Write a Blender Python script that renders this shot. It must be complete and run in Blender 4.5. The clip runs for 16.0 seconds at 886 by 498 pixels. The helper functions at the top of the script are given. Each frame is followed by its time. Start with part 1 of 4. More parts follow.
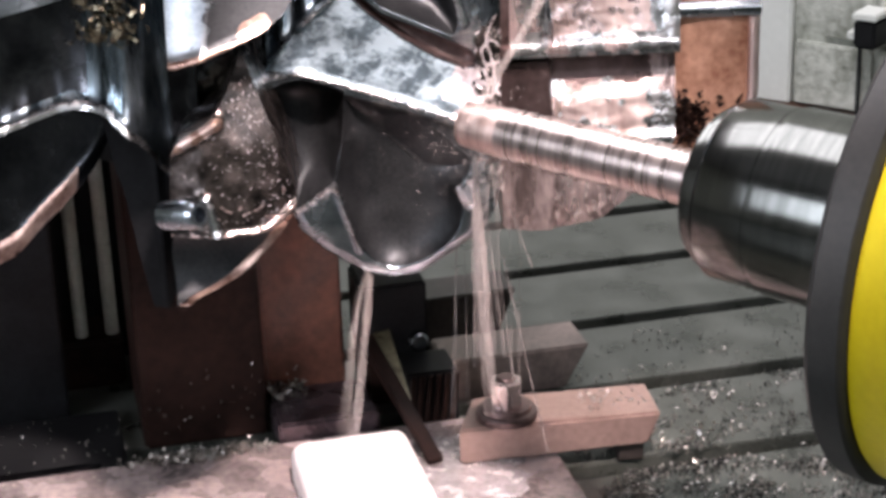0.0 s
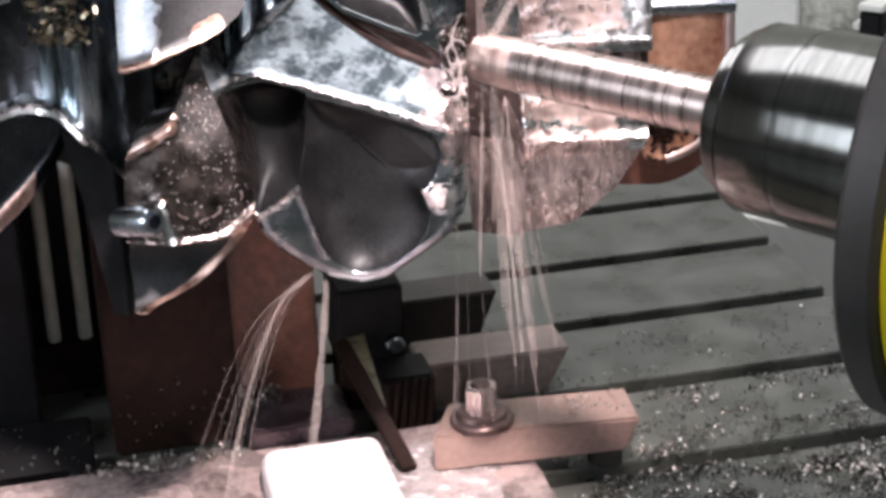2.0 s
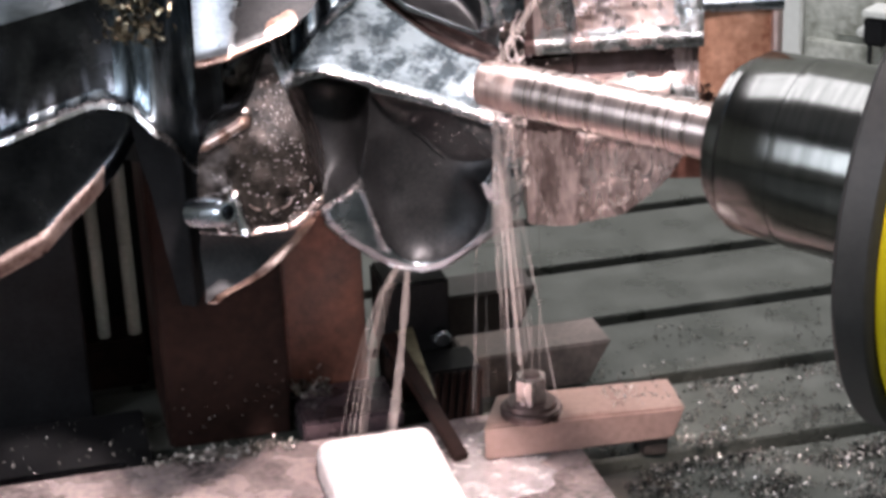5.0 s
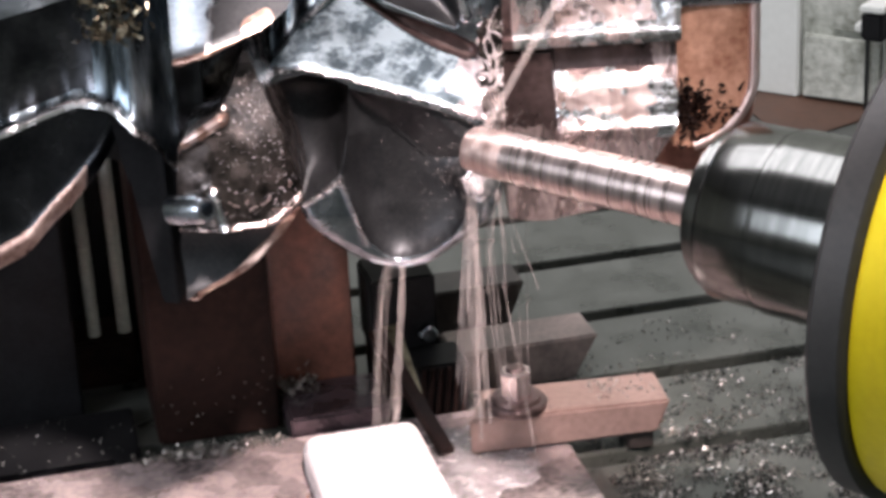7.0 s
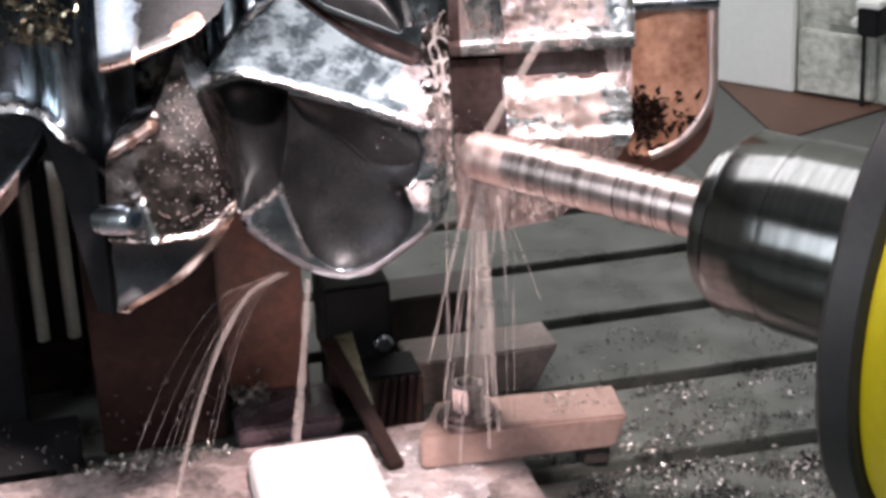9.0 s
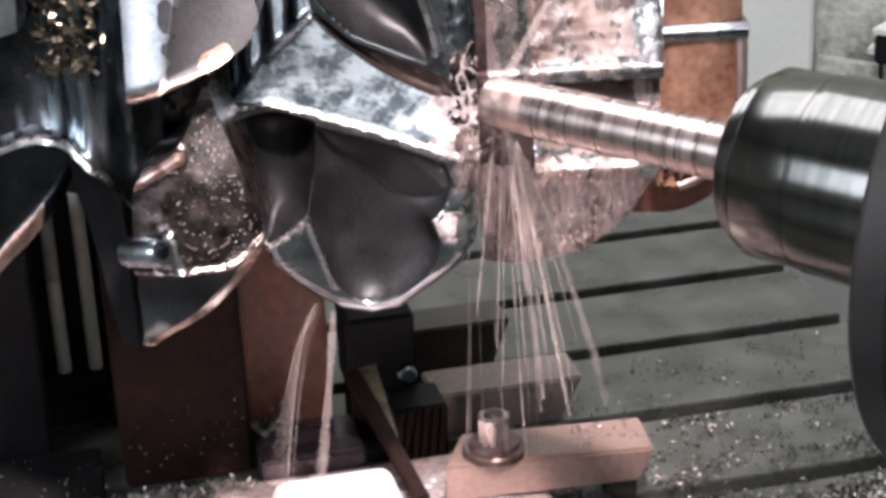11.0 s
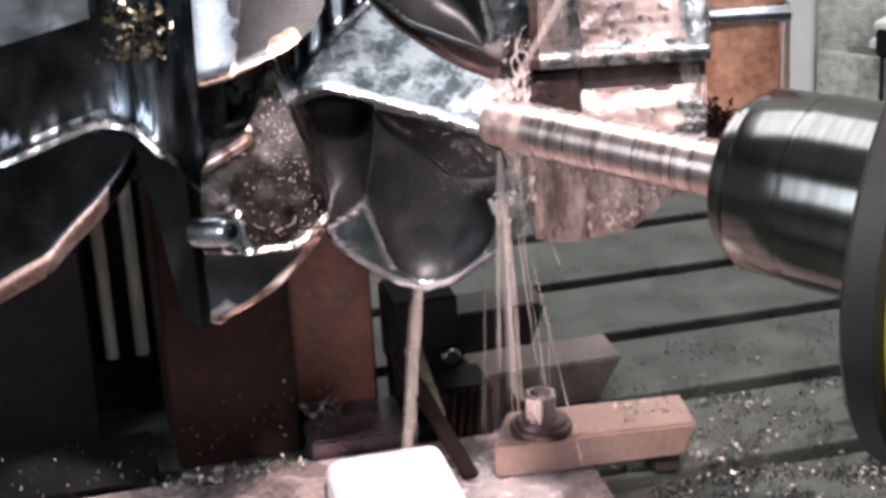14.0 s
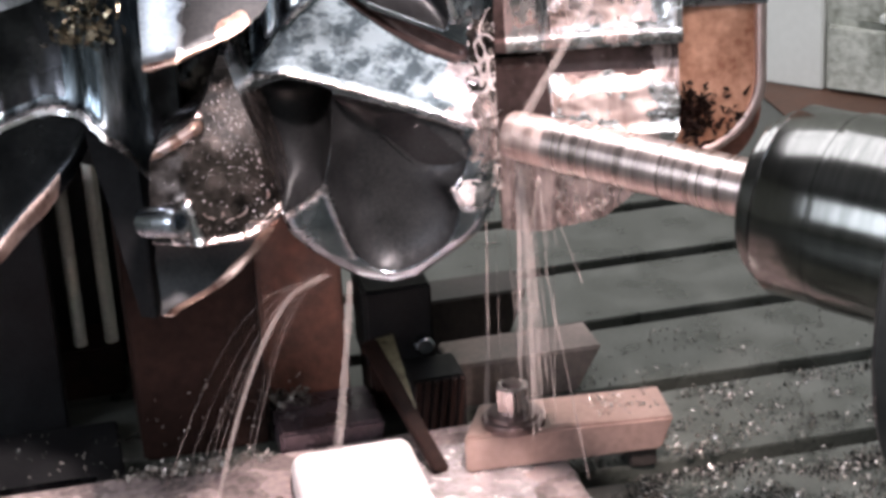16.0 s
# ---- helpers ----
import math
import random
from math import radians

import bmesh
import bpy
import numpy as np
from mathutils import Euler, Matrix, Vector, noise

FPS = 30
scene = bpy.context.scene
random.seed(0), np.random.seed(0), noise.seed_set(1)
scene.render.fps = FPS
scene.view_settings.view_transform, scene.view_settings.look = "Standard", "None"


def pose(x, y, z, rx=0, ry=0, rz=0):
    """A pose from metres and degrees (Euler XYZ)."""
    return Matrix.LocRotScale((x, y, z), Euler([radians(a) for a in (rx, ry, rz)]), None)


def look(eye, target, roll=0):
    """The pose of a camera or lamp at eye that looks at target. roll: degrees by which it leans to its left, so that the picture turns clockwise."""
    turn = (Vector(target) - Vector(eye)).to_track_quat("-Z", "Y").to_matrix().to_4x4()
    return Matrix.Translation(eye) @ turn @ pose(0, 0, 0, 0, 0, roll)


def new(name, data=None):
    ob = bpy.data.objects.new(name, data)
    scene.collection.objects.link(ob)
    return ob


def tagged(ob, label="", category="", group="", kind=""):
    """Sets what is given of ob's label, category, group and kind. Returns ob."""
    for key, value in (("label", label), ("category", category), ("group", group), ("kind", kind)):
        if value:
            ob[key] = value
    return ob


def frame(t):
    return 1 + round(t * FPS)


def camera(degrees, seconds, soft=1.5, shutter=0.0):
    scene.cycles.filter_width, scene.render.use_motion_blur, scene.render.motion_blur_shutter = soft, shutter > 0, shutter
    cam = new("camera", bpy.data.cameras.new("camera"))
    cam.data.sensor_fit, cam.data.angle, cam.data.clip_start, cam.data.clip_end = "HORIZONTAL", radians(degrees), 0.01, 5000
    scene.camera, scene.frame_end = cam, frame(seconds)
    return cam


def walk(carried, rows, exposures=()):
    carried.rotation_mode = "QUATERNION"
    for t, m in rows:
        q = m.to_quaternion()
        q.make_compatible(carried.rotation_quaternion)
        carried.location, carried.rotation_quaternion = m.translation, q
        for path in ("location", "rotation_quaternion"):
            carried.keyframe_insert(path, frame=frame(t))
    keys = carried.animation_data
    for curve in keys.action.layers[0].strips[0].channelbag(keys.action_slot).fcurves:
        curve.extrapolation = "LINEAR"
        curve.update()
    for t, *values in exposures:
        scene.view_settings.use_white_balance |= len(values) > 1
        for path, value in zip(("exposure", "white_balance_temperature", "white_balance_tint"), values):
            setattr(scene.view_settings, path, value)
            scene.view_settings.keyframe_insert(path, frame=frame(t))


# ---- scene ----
cam = camera(26.4, 16.0, soft=3.6, shutter=0.4)
PATH = [
    (0, (-0.25, -1.803, 0.845), (0.168, 0.008, 0.105), -2.0),
    (0.5, (-0.217, -1.792, 0.843), (0.186, 0.021, 0.102), -2.6),
    (1, (-0.202, -1.779, 0.838), (0.195, 0.035, 0.095), -2.6),
    (1.5, (-0.204, -1.78, 0.84), (0.184, 0.036, 0.097), -2.8),
    (2, (-0.198, -1.776, 0.841), (0.196, 0.036, 0.092), -2.5),
    (2.5, (-0.191, -1.78, 0.844), (0.2, 0.054, 0.148), -2.8),
    (3, (-0.196, -1.773, 0.842), (0.198, 0.068, 0.168), -2.6),
    (3.5, (-0.203, -1.783, 0.841), (0.17, 0.053, 0.141), -2.8),
    (4, (-0.213, -1.796, 0.843), (0.16, 0.033, 0.127), -2.6),
    (4.5, (-0.248, -1.805, 0.843), (0.145, 0.014, 0.111), -2.5),
    (4.7, (-0.269, -1.802, 0.841), (0.142, 0.012, 0.105), -2.4),
    (6.8, (-0.261, -1.827, 0.841), (0.146, -0.012, 0.107), -3.2),
    (7, (-0.247, -1.82, 0.839), (0.156, -0.003, 0.104), -3.2),
    (7.5, (-0.206, -1.8, 0.84), (0.198, 0.015, 0.102), -3.1),
    (8, (-0.189, -1.784, 0.835), (0.207, 0.031, 0.091), -3.0),
    (8.5, (-0.182, -1.781, 0.838), (0.206, 0.032, 0.088), -2.9),
    (9, (-0.18, -1.78, 0.838), (0.207, 0.034, 0.089), -2.8),
    (9.5, (-0.179, -1.778, 0.841), (0.214, 0.04, 0.105), -2.7),
    (10, (-0.181, -1.779, 0.84), (0.211, 0.044, 0.118), -2.7),
    (10.2, (-0.186, -1.774, 0.839), (0.196, 0.051, 0.117), -2.8),
    (12.5, (-0.197, -1.761, 0.839), (0.187, 0.063, 0.114), -3.1),
    (13, (-0.222, -1.777, 0.839), (0.164, 0.048, 0.119), -3.1),
    (13.5, (-0.254, -1.789, 0.837), (0.142, 0.036, 0.12), -3.2),
    (14, (-0.259, -1.795, 0.837), (0.141, 0.028, 0.118), -3.3),
    (14.5, (-0.256, -1.791, 0.836), (0.147, 0.029, 0.111), -3.3),
    (15, (-0.235, -1.781, 0.835), (0.164, 0.039, 0.109), -3.2),
    (15.5, (-0.203, -1.761, 0.83), (0.179, 0.06, 0.097), -3.4),
    (16, (-0.198, -1.756, 0.83), (0.171, 0.063, 0.084), -3.5),
]
walk(cam, [(t, look(eye, target, roll)) for t, eye, target, roll in PATH], [(0, 0.42, 6450, 14), (16, 0.42, 6450, 14)])

# ---- light ----
world = bpy.data.worlds.new("world")
scene.world = world
world.use_nodes = True
wn = world.node_tree.nodes
wl = world.node_tree.links
sky = wn.new("ShaderNodeTexSky")
sky.sky_type = 'NISHITA'
sky.sun_disc = False
sky.sun_elevation = radians(40)
sky.sun_rotation = radians(200)
wn["Background"].inputs["Strength"].default_value = 0.08
wl.new(sky.outputs[0], wn["Background"].inputs["Color"])


def area(name, eye, target, sx, sy, watts, colour):
    lamp = bpy.data.lights.new(name, 'AREA')
    lamp.shape, lamp.size, lamp.size_y, lamp.energy, lamp.color = 'RECTANGLE', sx, sy, watts, colour
    ob = new(name, lamp)
    ob.matrix_world = look(eye, target)
    return ob


area("roof_light", (0.1, 1.0, 4.3), (0.1, 1.0, 0), 5.0, 3.0, 250, (0.98, 0.955, 1.0)).matrix_world = pose(0.1, 1.0, 4.3, 0, 0, -50)
# Added out of view: two fills, left and front, that brighten the steel.
area("fill_light", (-4.6, -3.2, 2.2), (0, -0.4, 0.3), 2.4, 2.2, 155, (0.85, 0.905, 1.0))
area("fill_light", (1.5, -5.6, 2.8), (0, -0.4, 0.3), 4.0, 1.4, 48, (0.90, 0.93, 1.0))
spot = bpy.data.lights.new("machine_lamp", 'SPOT')
spot.energy, spot.color, spot.spot_size, spot.spot_blend, spot.shadow_soft_size = 310, (1.0, 0.84, 0.81), radians(33), 0.9, 0.06
new("machine_lamp", spot).matrix_world = look((0.12, -1.35, 1.65), (-0.02, -0.37, 0.06))

# ---- materials ----


def nodes_of(name):
    m = bpy.data.materials.new(name)
    m.use_nodes = True
    return m, m.node_tree.nodes, m.node_tree.links, m.node_tree.nodes["Principled BSDF"]


def noise_at(n, l, scale, detail=4.0, stretch=(1, 1, 1)):
    co = n.new("ShaderNodeTexCoord")
    mp = n.new("ShaderNodeMapping")
    mp.inputs["Scale"].default_value = stretch
    tx = n.new("ShaderNodeTexNoise")
    tx.inputs["Scale"].default_value = scale
    tx.inputs["Detail"].default_value = detail
    l.new(co.outputs["Object"], mp.inputs["Vector"])
    l.new(mp.outputs[0], tx.inputs["Vector"])
    return tx.outputs["Fac"]


def ramp(n, l, fac, stops):
    r = n.new("ShaderNodeValToRGB")
    e = r.color_ramp.elements
    while len(e) < len(stops):
        e.new(0.5)
    for k, (p, c) in zip(e, stops):
        k.position, k.color = p, (*c, 1) if len(c) == 3 else c
    l.new(fac, r.inputs[0])
    return r.outputs[0]


def surface(name, a, b, metal=0.0, rough=(0.3, 0.5), scale=30, grain=260, bump=0.15, stretch=(1, 1, 1), mid=(0.35, 0.65), dist=0.0006, spec=0.5):
    """A surface with two tones, spots of two sizes, uneven gloss and fine relief."""
    m, n, l, p = nodes_of(name)
    big = noise_at(n, l, scale, 5, stretch)
    fine = noise_at(n, l, grain, 3, stretch)
    mix = n.new("ShaderNodeMath")
    mix.operation = 'MULTIPLY_ADD'
    mix.inputs[1].default_value = 0.35
    l.new(fine, mix.inputs[0])
    sub = n.new("ShaderNodeMath")
    sub.operation = 'MULTIPLY'
    sub.inputs[1].default_value = 0.65
    l.new(big, sub.inputs[0])
    l.new(sub.outputs[0], mix.inputs[2])
    l.new(ramp(n, l, mix.outputs[0], [(mid[0], a), (mid[1], b)]), p.inputs["Base Color"])
    l.new(ramp(n, l, big, [(0.3, (rough[0],) * 3), (0.7, (rough[1],) * 3)]), p.inputs["Roughness"])
    p.inputs["Metallic"].default_value = metal
    p.inputs["Specular IOR Level"].default_value = spec
    if bump:
        bp = n.new("ShaderNodeBump")
        bp.inputs["Strength"].default_value = bump
        bp.inputs["Distance"].default_value = dist
        l.new(mix.outputs[0], bp.inputs["Height"])
        l.new(bp.outputs[0], p.inputs["Normal"])
    return m


STEEL = surface("milled_steel", (0.20, 0.23, 0.26), (0.42, 0.465, 0.50), 1.0, (0.13, 0.32), 26, 260, 0.4, (1, 1, 1.5))
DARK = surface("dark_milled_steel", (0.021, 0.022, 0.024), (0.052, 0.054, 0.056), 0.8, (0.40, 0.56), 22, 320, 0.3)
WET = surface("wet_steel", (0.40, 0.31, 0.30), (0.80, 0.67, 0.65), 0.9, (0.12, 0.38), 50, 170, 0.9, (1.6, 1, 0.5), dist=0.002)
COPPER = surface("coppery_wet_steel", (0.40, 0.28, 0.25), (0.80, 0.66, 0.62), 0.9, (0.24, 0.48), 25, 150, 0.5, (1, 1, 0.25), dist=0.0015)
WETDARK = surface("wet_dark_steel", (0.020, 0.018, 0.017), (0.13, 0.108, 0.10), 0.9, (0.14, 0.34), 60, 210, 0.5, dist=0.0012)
FOAM = surface("milky_coolant_skin", (0.28, 0.24, 0.245), (0.86, 0.78, 0.78), 0.45, (0.10, 0.35), 60, 200, 0.9, dist=0.0025)
# Dim steel: on the neck and far-left cup, shade is put into colour.
DIM = surface("dim_dark_steel", (0.028, 0.030, 0.034), (0.085, 0.088, 0.096), 1.0, (0.15, 0.3), 24, 240, 0.2)
CUTTER = surface("heat_stained_cutter", (0.34, 0.24, 0.21), (0.60, 0.47, 0.43), 0.9, (0.25, 0.45), 60, 300, 0.4, (1, 0.1, 0.1))
PALE = surface("pale_ground_rod", (0.52, 0.53, 0.48), (0.76, 0.77, 0.70), 0.2, (0.3, 0.5), 30, 200, 0.1)


STREAK = surface("streaked_blue_steel", (0.05, 0.066, 0.078), (0.27, 0.325, 0.36), 1.0, (0.18, 0.38), 30, 220, 0.6, (2.2, 1, 0.35), mid=(0.40, 0.60), dist=0.0012)
SATIN = surface("satin_steel", (0.12, 0.13, 0.14), (0.27, 0.285, 0.30), 0.95, (0.24, 0.4), 24, 240, 0.4, (1, 1, 1.5))
# Highlights of beads, rims and ledges, put into the colour.
BRIGHT = surface("highlight_edge", (0.40, 0.42, 0.43), (0.75, 0.75, 0.75), 1.0, (0.16, 0.36), 80, 260, 0.6, dist=0.0015)
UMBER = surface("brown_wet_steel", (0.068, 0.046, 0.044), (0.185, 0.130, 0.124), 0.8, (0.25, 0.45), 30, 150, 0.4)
WETUMBER = surface("wet_umber_steel", (0.17, 0.122, 0.115), (0.60, 0.48, 0.46), 0.8, (0.2, 0.42), 45, 180, 0.6, (1.5, 1, 0.5), dist=0.0014)
# Orange reflection along the bucket lips, put into the colour.
RIM = surface("orange_glint_edge", (0.14, 0.074, 0.058), (0.46, 0.32, 0.265), 0.9, (0.25, 0.45), 55, 200, 0.5)
MOTTLED = surface("mottled_steel", (0.048, 0.068, 0.080), (0.225, 0.285, 0.315), 0.7, (0.42, 0.6), 60, 230, 0.6, (0.9, 1, 1.25), mid=(0.42, 0.58), dist=0.0009)
RUST = surface("rusty_forging", (0.20, 0.085, 0.05), (0.56, 0.33, 0.23), 0.25, (0.35, 0.6), 22, 160, 0.6, dist=0.002)
RUSTRED = surface("red_rusty_forging", (0.11, 0.04, 0.028), (0.30, 0.135, 0.10), 0.1, (0.4, 0.65), 22, 160, 0.5, dist=0.002)
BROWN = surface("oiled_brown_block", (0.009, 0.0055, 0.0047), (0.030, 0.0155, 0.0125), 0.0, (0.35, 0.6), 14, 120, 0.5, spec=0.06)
RUSTDARK = surface("oil_stained_rust", (0.050, 0.018, 0.012), (0.24, 0.092, 0.060), 0.1, (0.3, 0.6), 26, 140, 0.7, mid=(0.32, 0.70), dist=0.002)
LEDGE = surface("wet_ledge_steel", (0.030, 0.022, 0.026), (0.13, 0.095, 0.105), 0.5, (0.15, 0.4), 30, 170, 0.6, dist=0.0015)
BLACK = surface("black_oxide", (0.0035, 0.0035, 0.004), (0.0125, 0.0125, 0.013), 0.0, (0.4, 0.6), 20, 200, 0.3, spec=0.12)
# Near-black steel; on flank, bucket sides and slot floor it paints shade.
BLACKED = surface("near_black_steel", (0.0045, 0.0045, 0.005), (0.012, 0.0125, 0.0135), 0.0, (0.35, 0.5), 22, 220, 0.3, spec=0.08)
TABLE = surface("cast_iron_table", (0.040, 0.044, 0.037), (0.102, 0.108, 0.095), 0.3, (0.22, 0.42), 18, 260, 0.4, spec=0.8)
CLAMP = surface("tan_clamp_steel", (0.19, 0.125, 0.106), (0.32, 0.22, 0.19), 0.3, (0.3, 0.5), 16, 150, 0.2)
BLOCK = surface("grey_step_block", (0.12, 0.098, 0.088), (0.26, 0.205, 0.182), 0.3, (0.35, 0.55), 18, 180, 0.3)
DARKBLOCK = surface("dark_step_block", (0.016, 0.014, 0.013), (0.055, 0.045, 0.04), 0.2, (0.3, 0.5), 18, 180, 0.3)
WHITE = surface("bright_ground_plate", (0.74, 0.66, 0.64), (0.92, 0.86, 0.84), 0.0, (0.2, 0.35), 12, 160, 0.1)
PLATE = surface("wet_base_plate", (0.10, 0.083, 0.082), (0.54, 0.43, 0.41), 0.3, (0.15, 0.4), 20, 140, 0.5)
BAR = surface("ground_tool_bar", (0.26, 0.21, 0.195), (0.60, 0.51, 0.48), 1.0, (0.22, 0.36), 110, 520, 0.34, (1, 0.02, 0.02), mid=(0.3, 0.65))
HOLDER = surface("blued_tool_holder", (0.085, 0.09, 0.084), (0.165, 0.167, 0.158), 1.0, (0.13, 0.22), 16, 200, 0.12, (1, 0.1, 0.1))
RING = surface("grey_painted_ring", (0.013, 0.014, 0.014), (0.026, 0.027, 0.026), 0.0, (0.4, 0.55), 14, 200, 0.1, spec=0.25)
YELLOW = surface("yellow_machine_paint", (0.42, 0.34, 0.004), (0.52, 0.43, 0.01), 0.0, (0.35, 0.5), 8, 150, 0.08)
BRASS = surface("brass_edge", (0.06, 0.05, 0.03), (0.22, 0.19, 0.12), 0.4, (0.25, 0.4), 30, 200, 0.2)
WALL = surface("painted_block_wall", (0.17, 0.18, 0.14), (0.62, 0.63, 0.56), 0.0, (0.7, 0.9), 9, 50, 0.8, dist=0.012)
PLASTER = surface("smooth_plaster", (0.62, 0.63, 0.58), (0.70, 0.71, 0.66), 0.0, (0.6, 0.8), 3, 60, 0.1)
FLOOR = surface("concrete_floor", (0.046, 0.049, 0.042), (0.080, 0.083, 0.073), 0.0, (0.5, 0.7), 3, 60, 0.2)
OXIDE = surface("red_oxide_floor_paint", (0.045, 0.024, 0.015), (0.095, 0.046, 0.028), 0.0, (0.5, 0.7), 4, 60, 0.2)
CEIL = surface("grey_ceiling", (0.25, 0.25, 0.25), (0.32, 0.32, 0.32), 0.0, (0.7, 0.9), 3, 40, 0.1)
CHIP = surface("steel_chips", (0.08, 0.07, 0.06), (0.60, 0.56, 0.52), 0.9, (0.22, 0.45), 90, 300, 0.3)
GOLD = surface("straw_coloured_chips", (0.04, 0.036, 0.028), (0.24, 0.215, 0.15), 0.9, (0.2, 0.4), 60, 300, 0.3)


def water_material():
    m, n, l, p = nodes_of("milky_coolant")
    p.inputs["Base Color"].default_value = (0.93, 0.80, 0.75, 1)
    p.inputs["Roughness"].default_value = 0.12
    p.inputs["IOR"].default_value = 1.33
    p.inputs["Transmission Weight"].default_value = 0.6
    p.inputs["Alpha"].default_value = 0.21
    return m


WATER = water_material()

# ---- mesh helpers ----


def part(name, bm, material, parent=None, label="", smooth=False, second=None):
    me = bpy.data.meshes.new(name)
    bm.to_mesh(me)
    bm.free()
    me.materials.append(material)
    if second:
        me.materials.append(second)
    if smooth:
        me.polygons.foreach_set("use_smooth", [True] * len(me.polygons))
    if smooth:
        me.set_sharp_from_angle(angle=radians(38))
    ob = new(name, me)
    if parent:
        ob.parent = parent
    if label:
        ob["label"] = label
    return ob


def thing(name, m, label, category, group="", kind=""):
    ob = new(name)
    ob.empty_display_size = 0.05
    ob.matrix_world = m
    return tagged(ob, label, category, group, kind)


def box(x0, x1, y0, y1, z0, z1, bevel=0.002, seg=2):
    bm = bmesh.new()
    bmesh.ops.create_cube(bm, size=1)
    for v in bm.verts:
        v.co = ((x0 + x1) / 2 + v.co.x * (x1 - x0), (y0 + y1) / 2 + v.co.y * (y1 - y0), (z0 + z1) / 2 + v.co.z * (z1 - z0))
    if bevel:
        bmesh.ops.bevel(bm, geom=bm.edges[:], offset=bevel, segments=seg, affect='EDGES')
    return bm


def slab(x0, x1, y0, y1, z0, z1, r, n=7):
    """A block with softly rounded upper edges and corners."""
    bm = bmesh.new()
    rings = []
    for i in range(n + 2):
        a = 0 if i == 0 else (i - 1) / n * math.pi / 2
        z = z0 if i == 0 else z1 - r + r * math.sin(a)
        inset = r * (1 - math.cos(a))
        ring = []
        for cx, cy, t0 in ((x1, y1, 0), (x0, y1, 90), (x0, y0, 180), (x1, y0, 270)):
            for k in range(7):
                t = radians(t0 + 15 * k)
                ring.append(bm.verts.new((cx - math.copysign(r, cx - (x0 + x1) / 2) + (r - inset) * math.cos(t), cy - math.copysign(r, cy - (y0 + y1) / 2) + (r - inset) * math.sin(t), z)))
        rings.append(ring)
    m = len(rings[0])
    for p, q in zip(rings, rings[1:]):
        for k in range(m):
            bm.faces.new((p[k], p[(k + 1) % m], q[(k + 1) % m], q[k]))
    bm.faces.new(rings[-1])
    bm.faces.new(rings[0])
    bmesh.ops.remove_doubles(bm, verts=bm.verts[:], dist=1e-5)
    bmesh.ops.recalc_face_normals(bm, faces=bm.faces[:])
    return bm


def lathe(profile, n=64, axis='X'):
    """Turns (along, radius) pairs round an axis."""
    bm = bmesh.new()
    rings = []
    for a, r in profile:
        ring = []
        for k in range(n):
            c, s = math.cos(2 * math.pi * k / n), math.sin(2 * math.pi * k / n)
            ring.append(bm.verts.new((a, r * c, r * s) if axis == 'X' else (r * c, r * s, a)))
        rings.append(ring)
    for p, q in zip(rings, rings[1:]):
        for k in range(n):
            bm.faces.new((p[k], p[(k + 1) % n], q[(k + 1) % n], q[k]))
    bm.faces.new(rings[0])
    bm.faces.new(rings[-1])
    bmesh.ops.recalc_face_normals(bm, faces=bm.faces[:])
    return bm


def curve_of(points):
    """A smooth function through (x, y) knots."""
    xs = [p[0] for p in points]
    ys = [p[1] for p in points]
    return lambda x: float(np.interp(x, xs, ys))


def eased(points, soft=6.0):
    """The same with the corners rounded over soft units."""
    f = curve_of(points)
    return lambda x: (f(x - soft) + 2 * f(x - soft / 2) + 2 * f(x) + 2 * f(x + soft / 2) + f(x + soft)) / 8


def relief(low, high, a0, a1, height, na, nb, back, across=True, mark=None, side=0):
    """A solid slab in millimetres whose front is shaped by height(u, v). across: rows run along u between low(v) and high(v);
    else columns run along v between low(u) and high(u). The back lies at that depth; side: the material of the flanks."""
    bm = bmesh.new()
    grid = []
    for i in range(na + 1):
        a = a0 + (a1 - a0) * i / na
        lo, hi = low(a), high(a)
        row = []
        for j in range(nb + 1):
            b = lo + (hi - lo) * j / nb
            u, v = (b, a) if across else (a, b)
            row.append(bm.verts.new((u / 1000, -height(u, v) / 1000, v / 1000)))
        grid.append(row)
    for p, q in zip(grid, grid[1:]):
        for j in range(nb):
            f = bm.faces.new((p[j], p[j + 1], q[j + 1], q[j]))
            if mark:
                c = f.calc_center_median()
                f.material_index = mark(1000 * c.x, 1000 * c.z)
    rim = grid[0] + [r[-1] for r in grid[1:-1]] + grid[-1][::-1] + [r[0] for r in grid[-2:0:-1]]
    hind = [bm.verts.new((v.co.x, back / 1000, v.co.z)) for v in rim]
    for k in range(len(rim)):
        m = (k + 1) % len(rim)
        bm.faces.new((rim[k], rim[m], hind[m], hind[k])).material_index = side
    bm.faces.new(hind)
    bmesh.ops.recalc_face_normals(bm, faces=bm.faces[:])
    for e in bm.edges:
        if len(e.link_faces) == 2 and e.calc_face_angle(0) > 0.7:
            e.smooth = False
    return bm


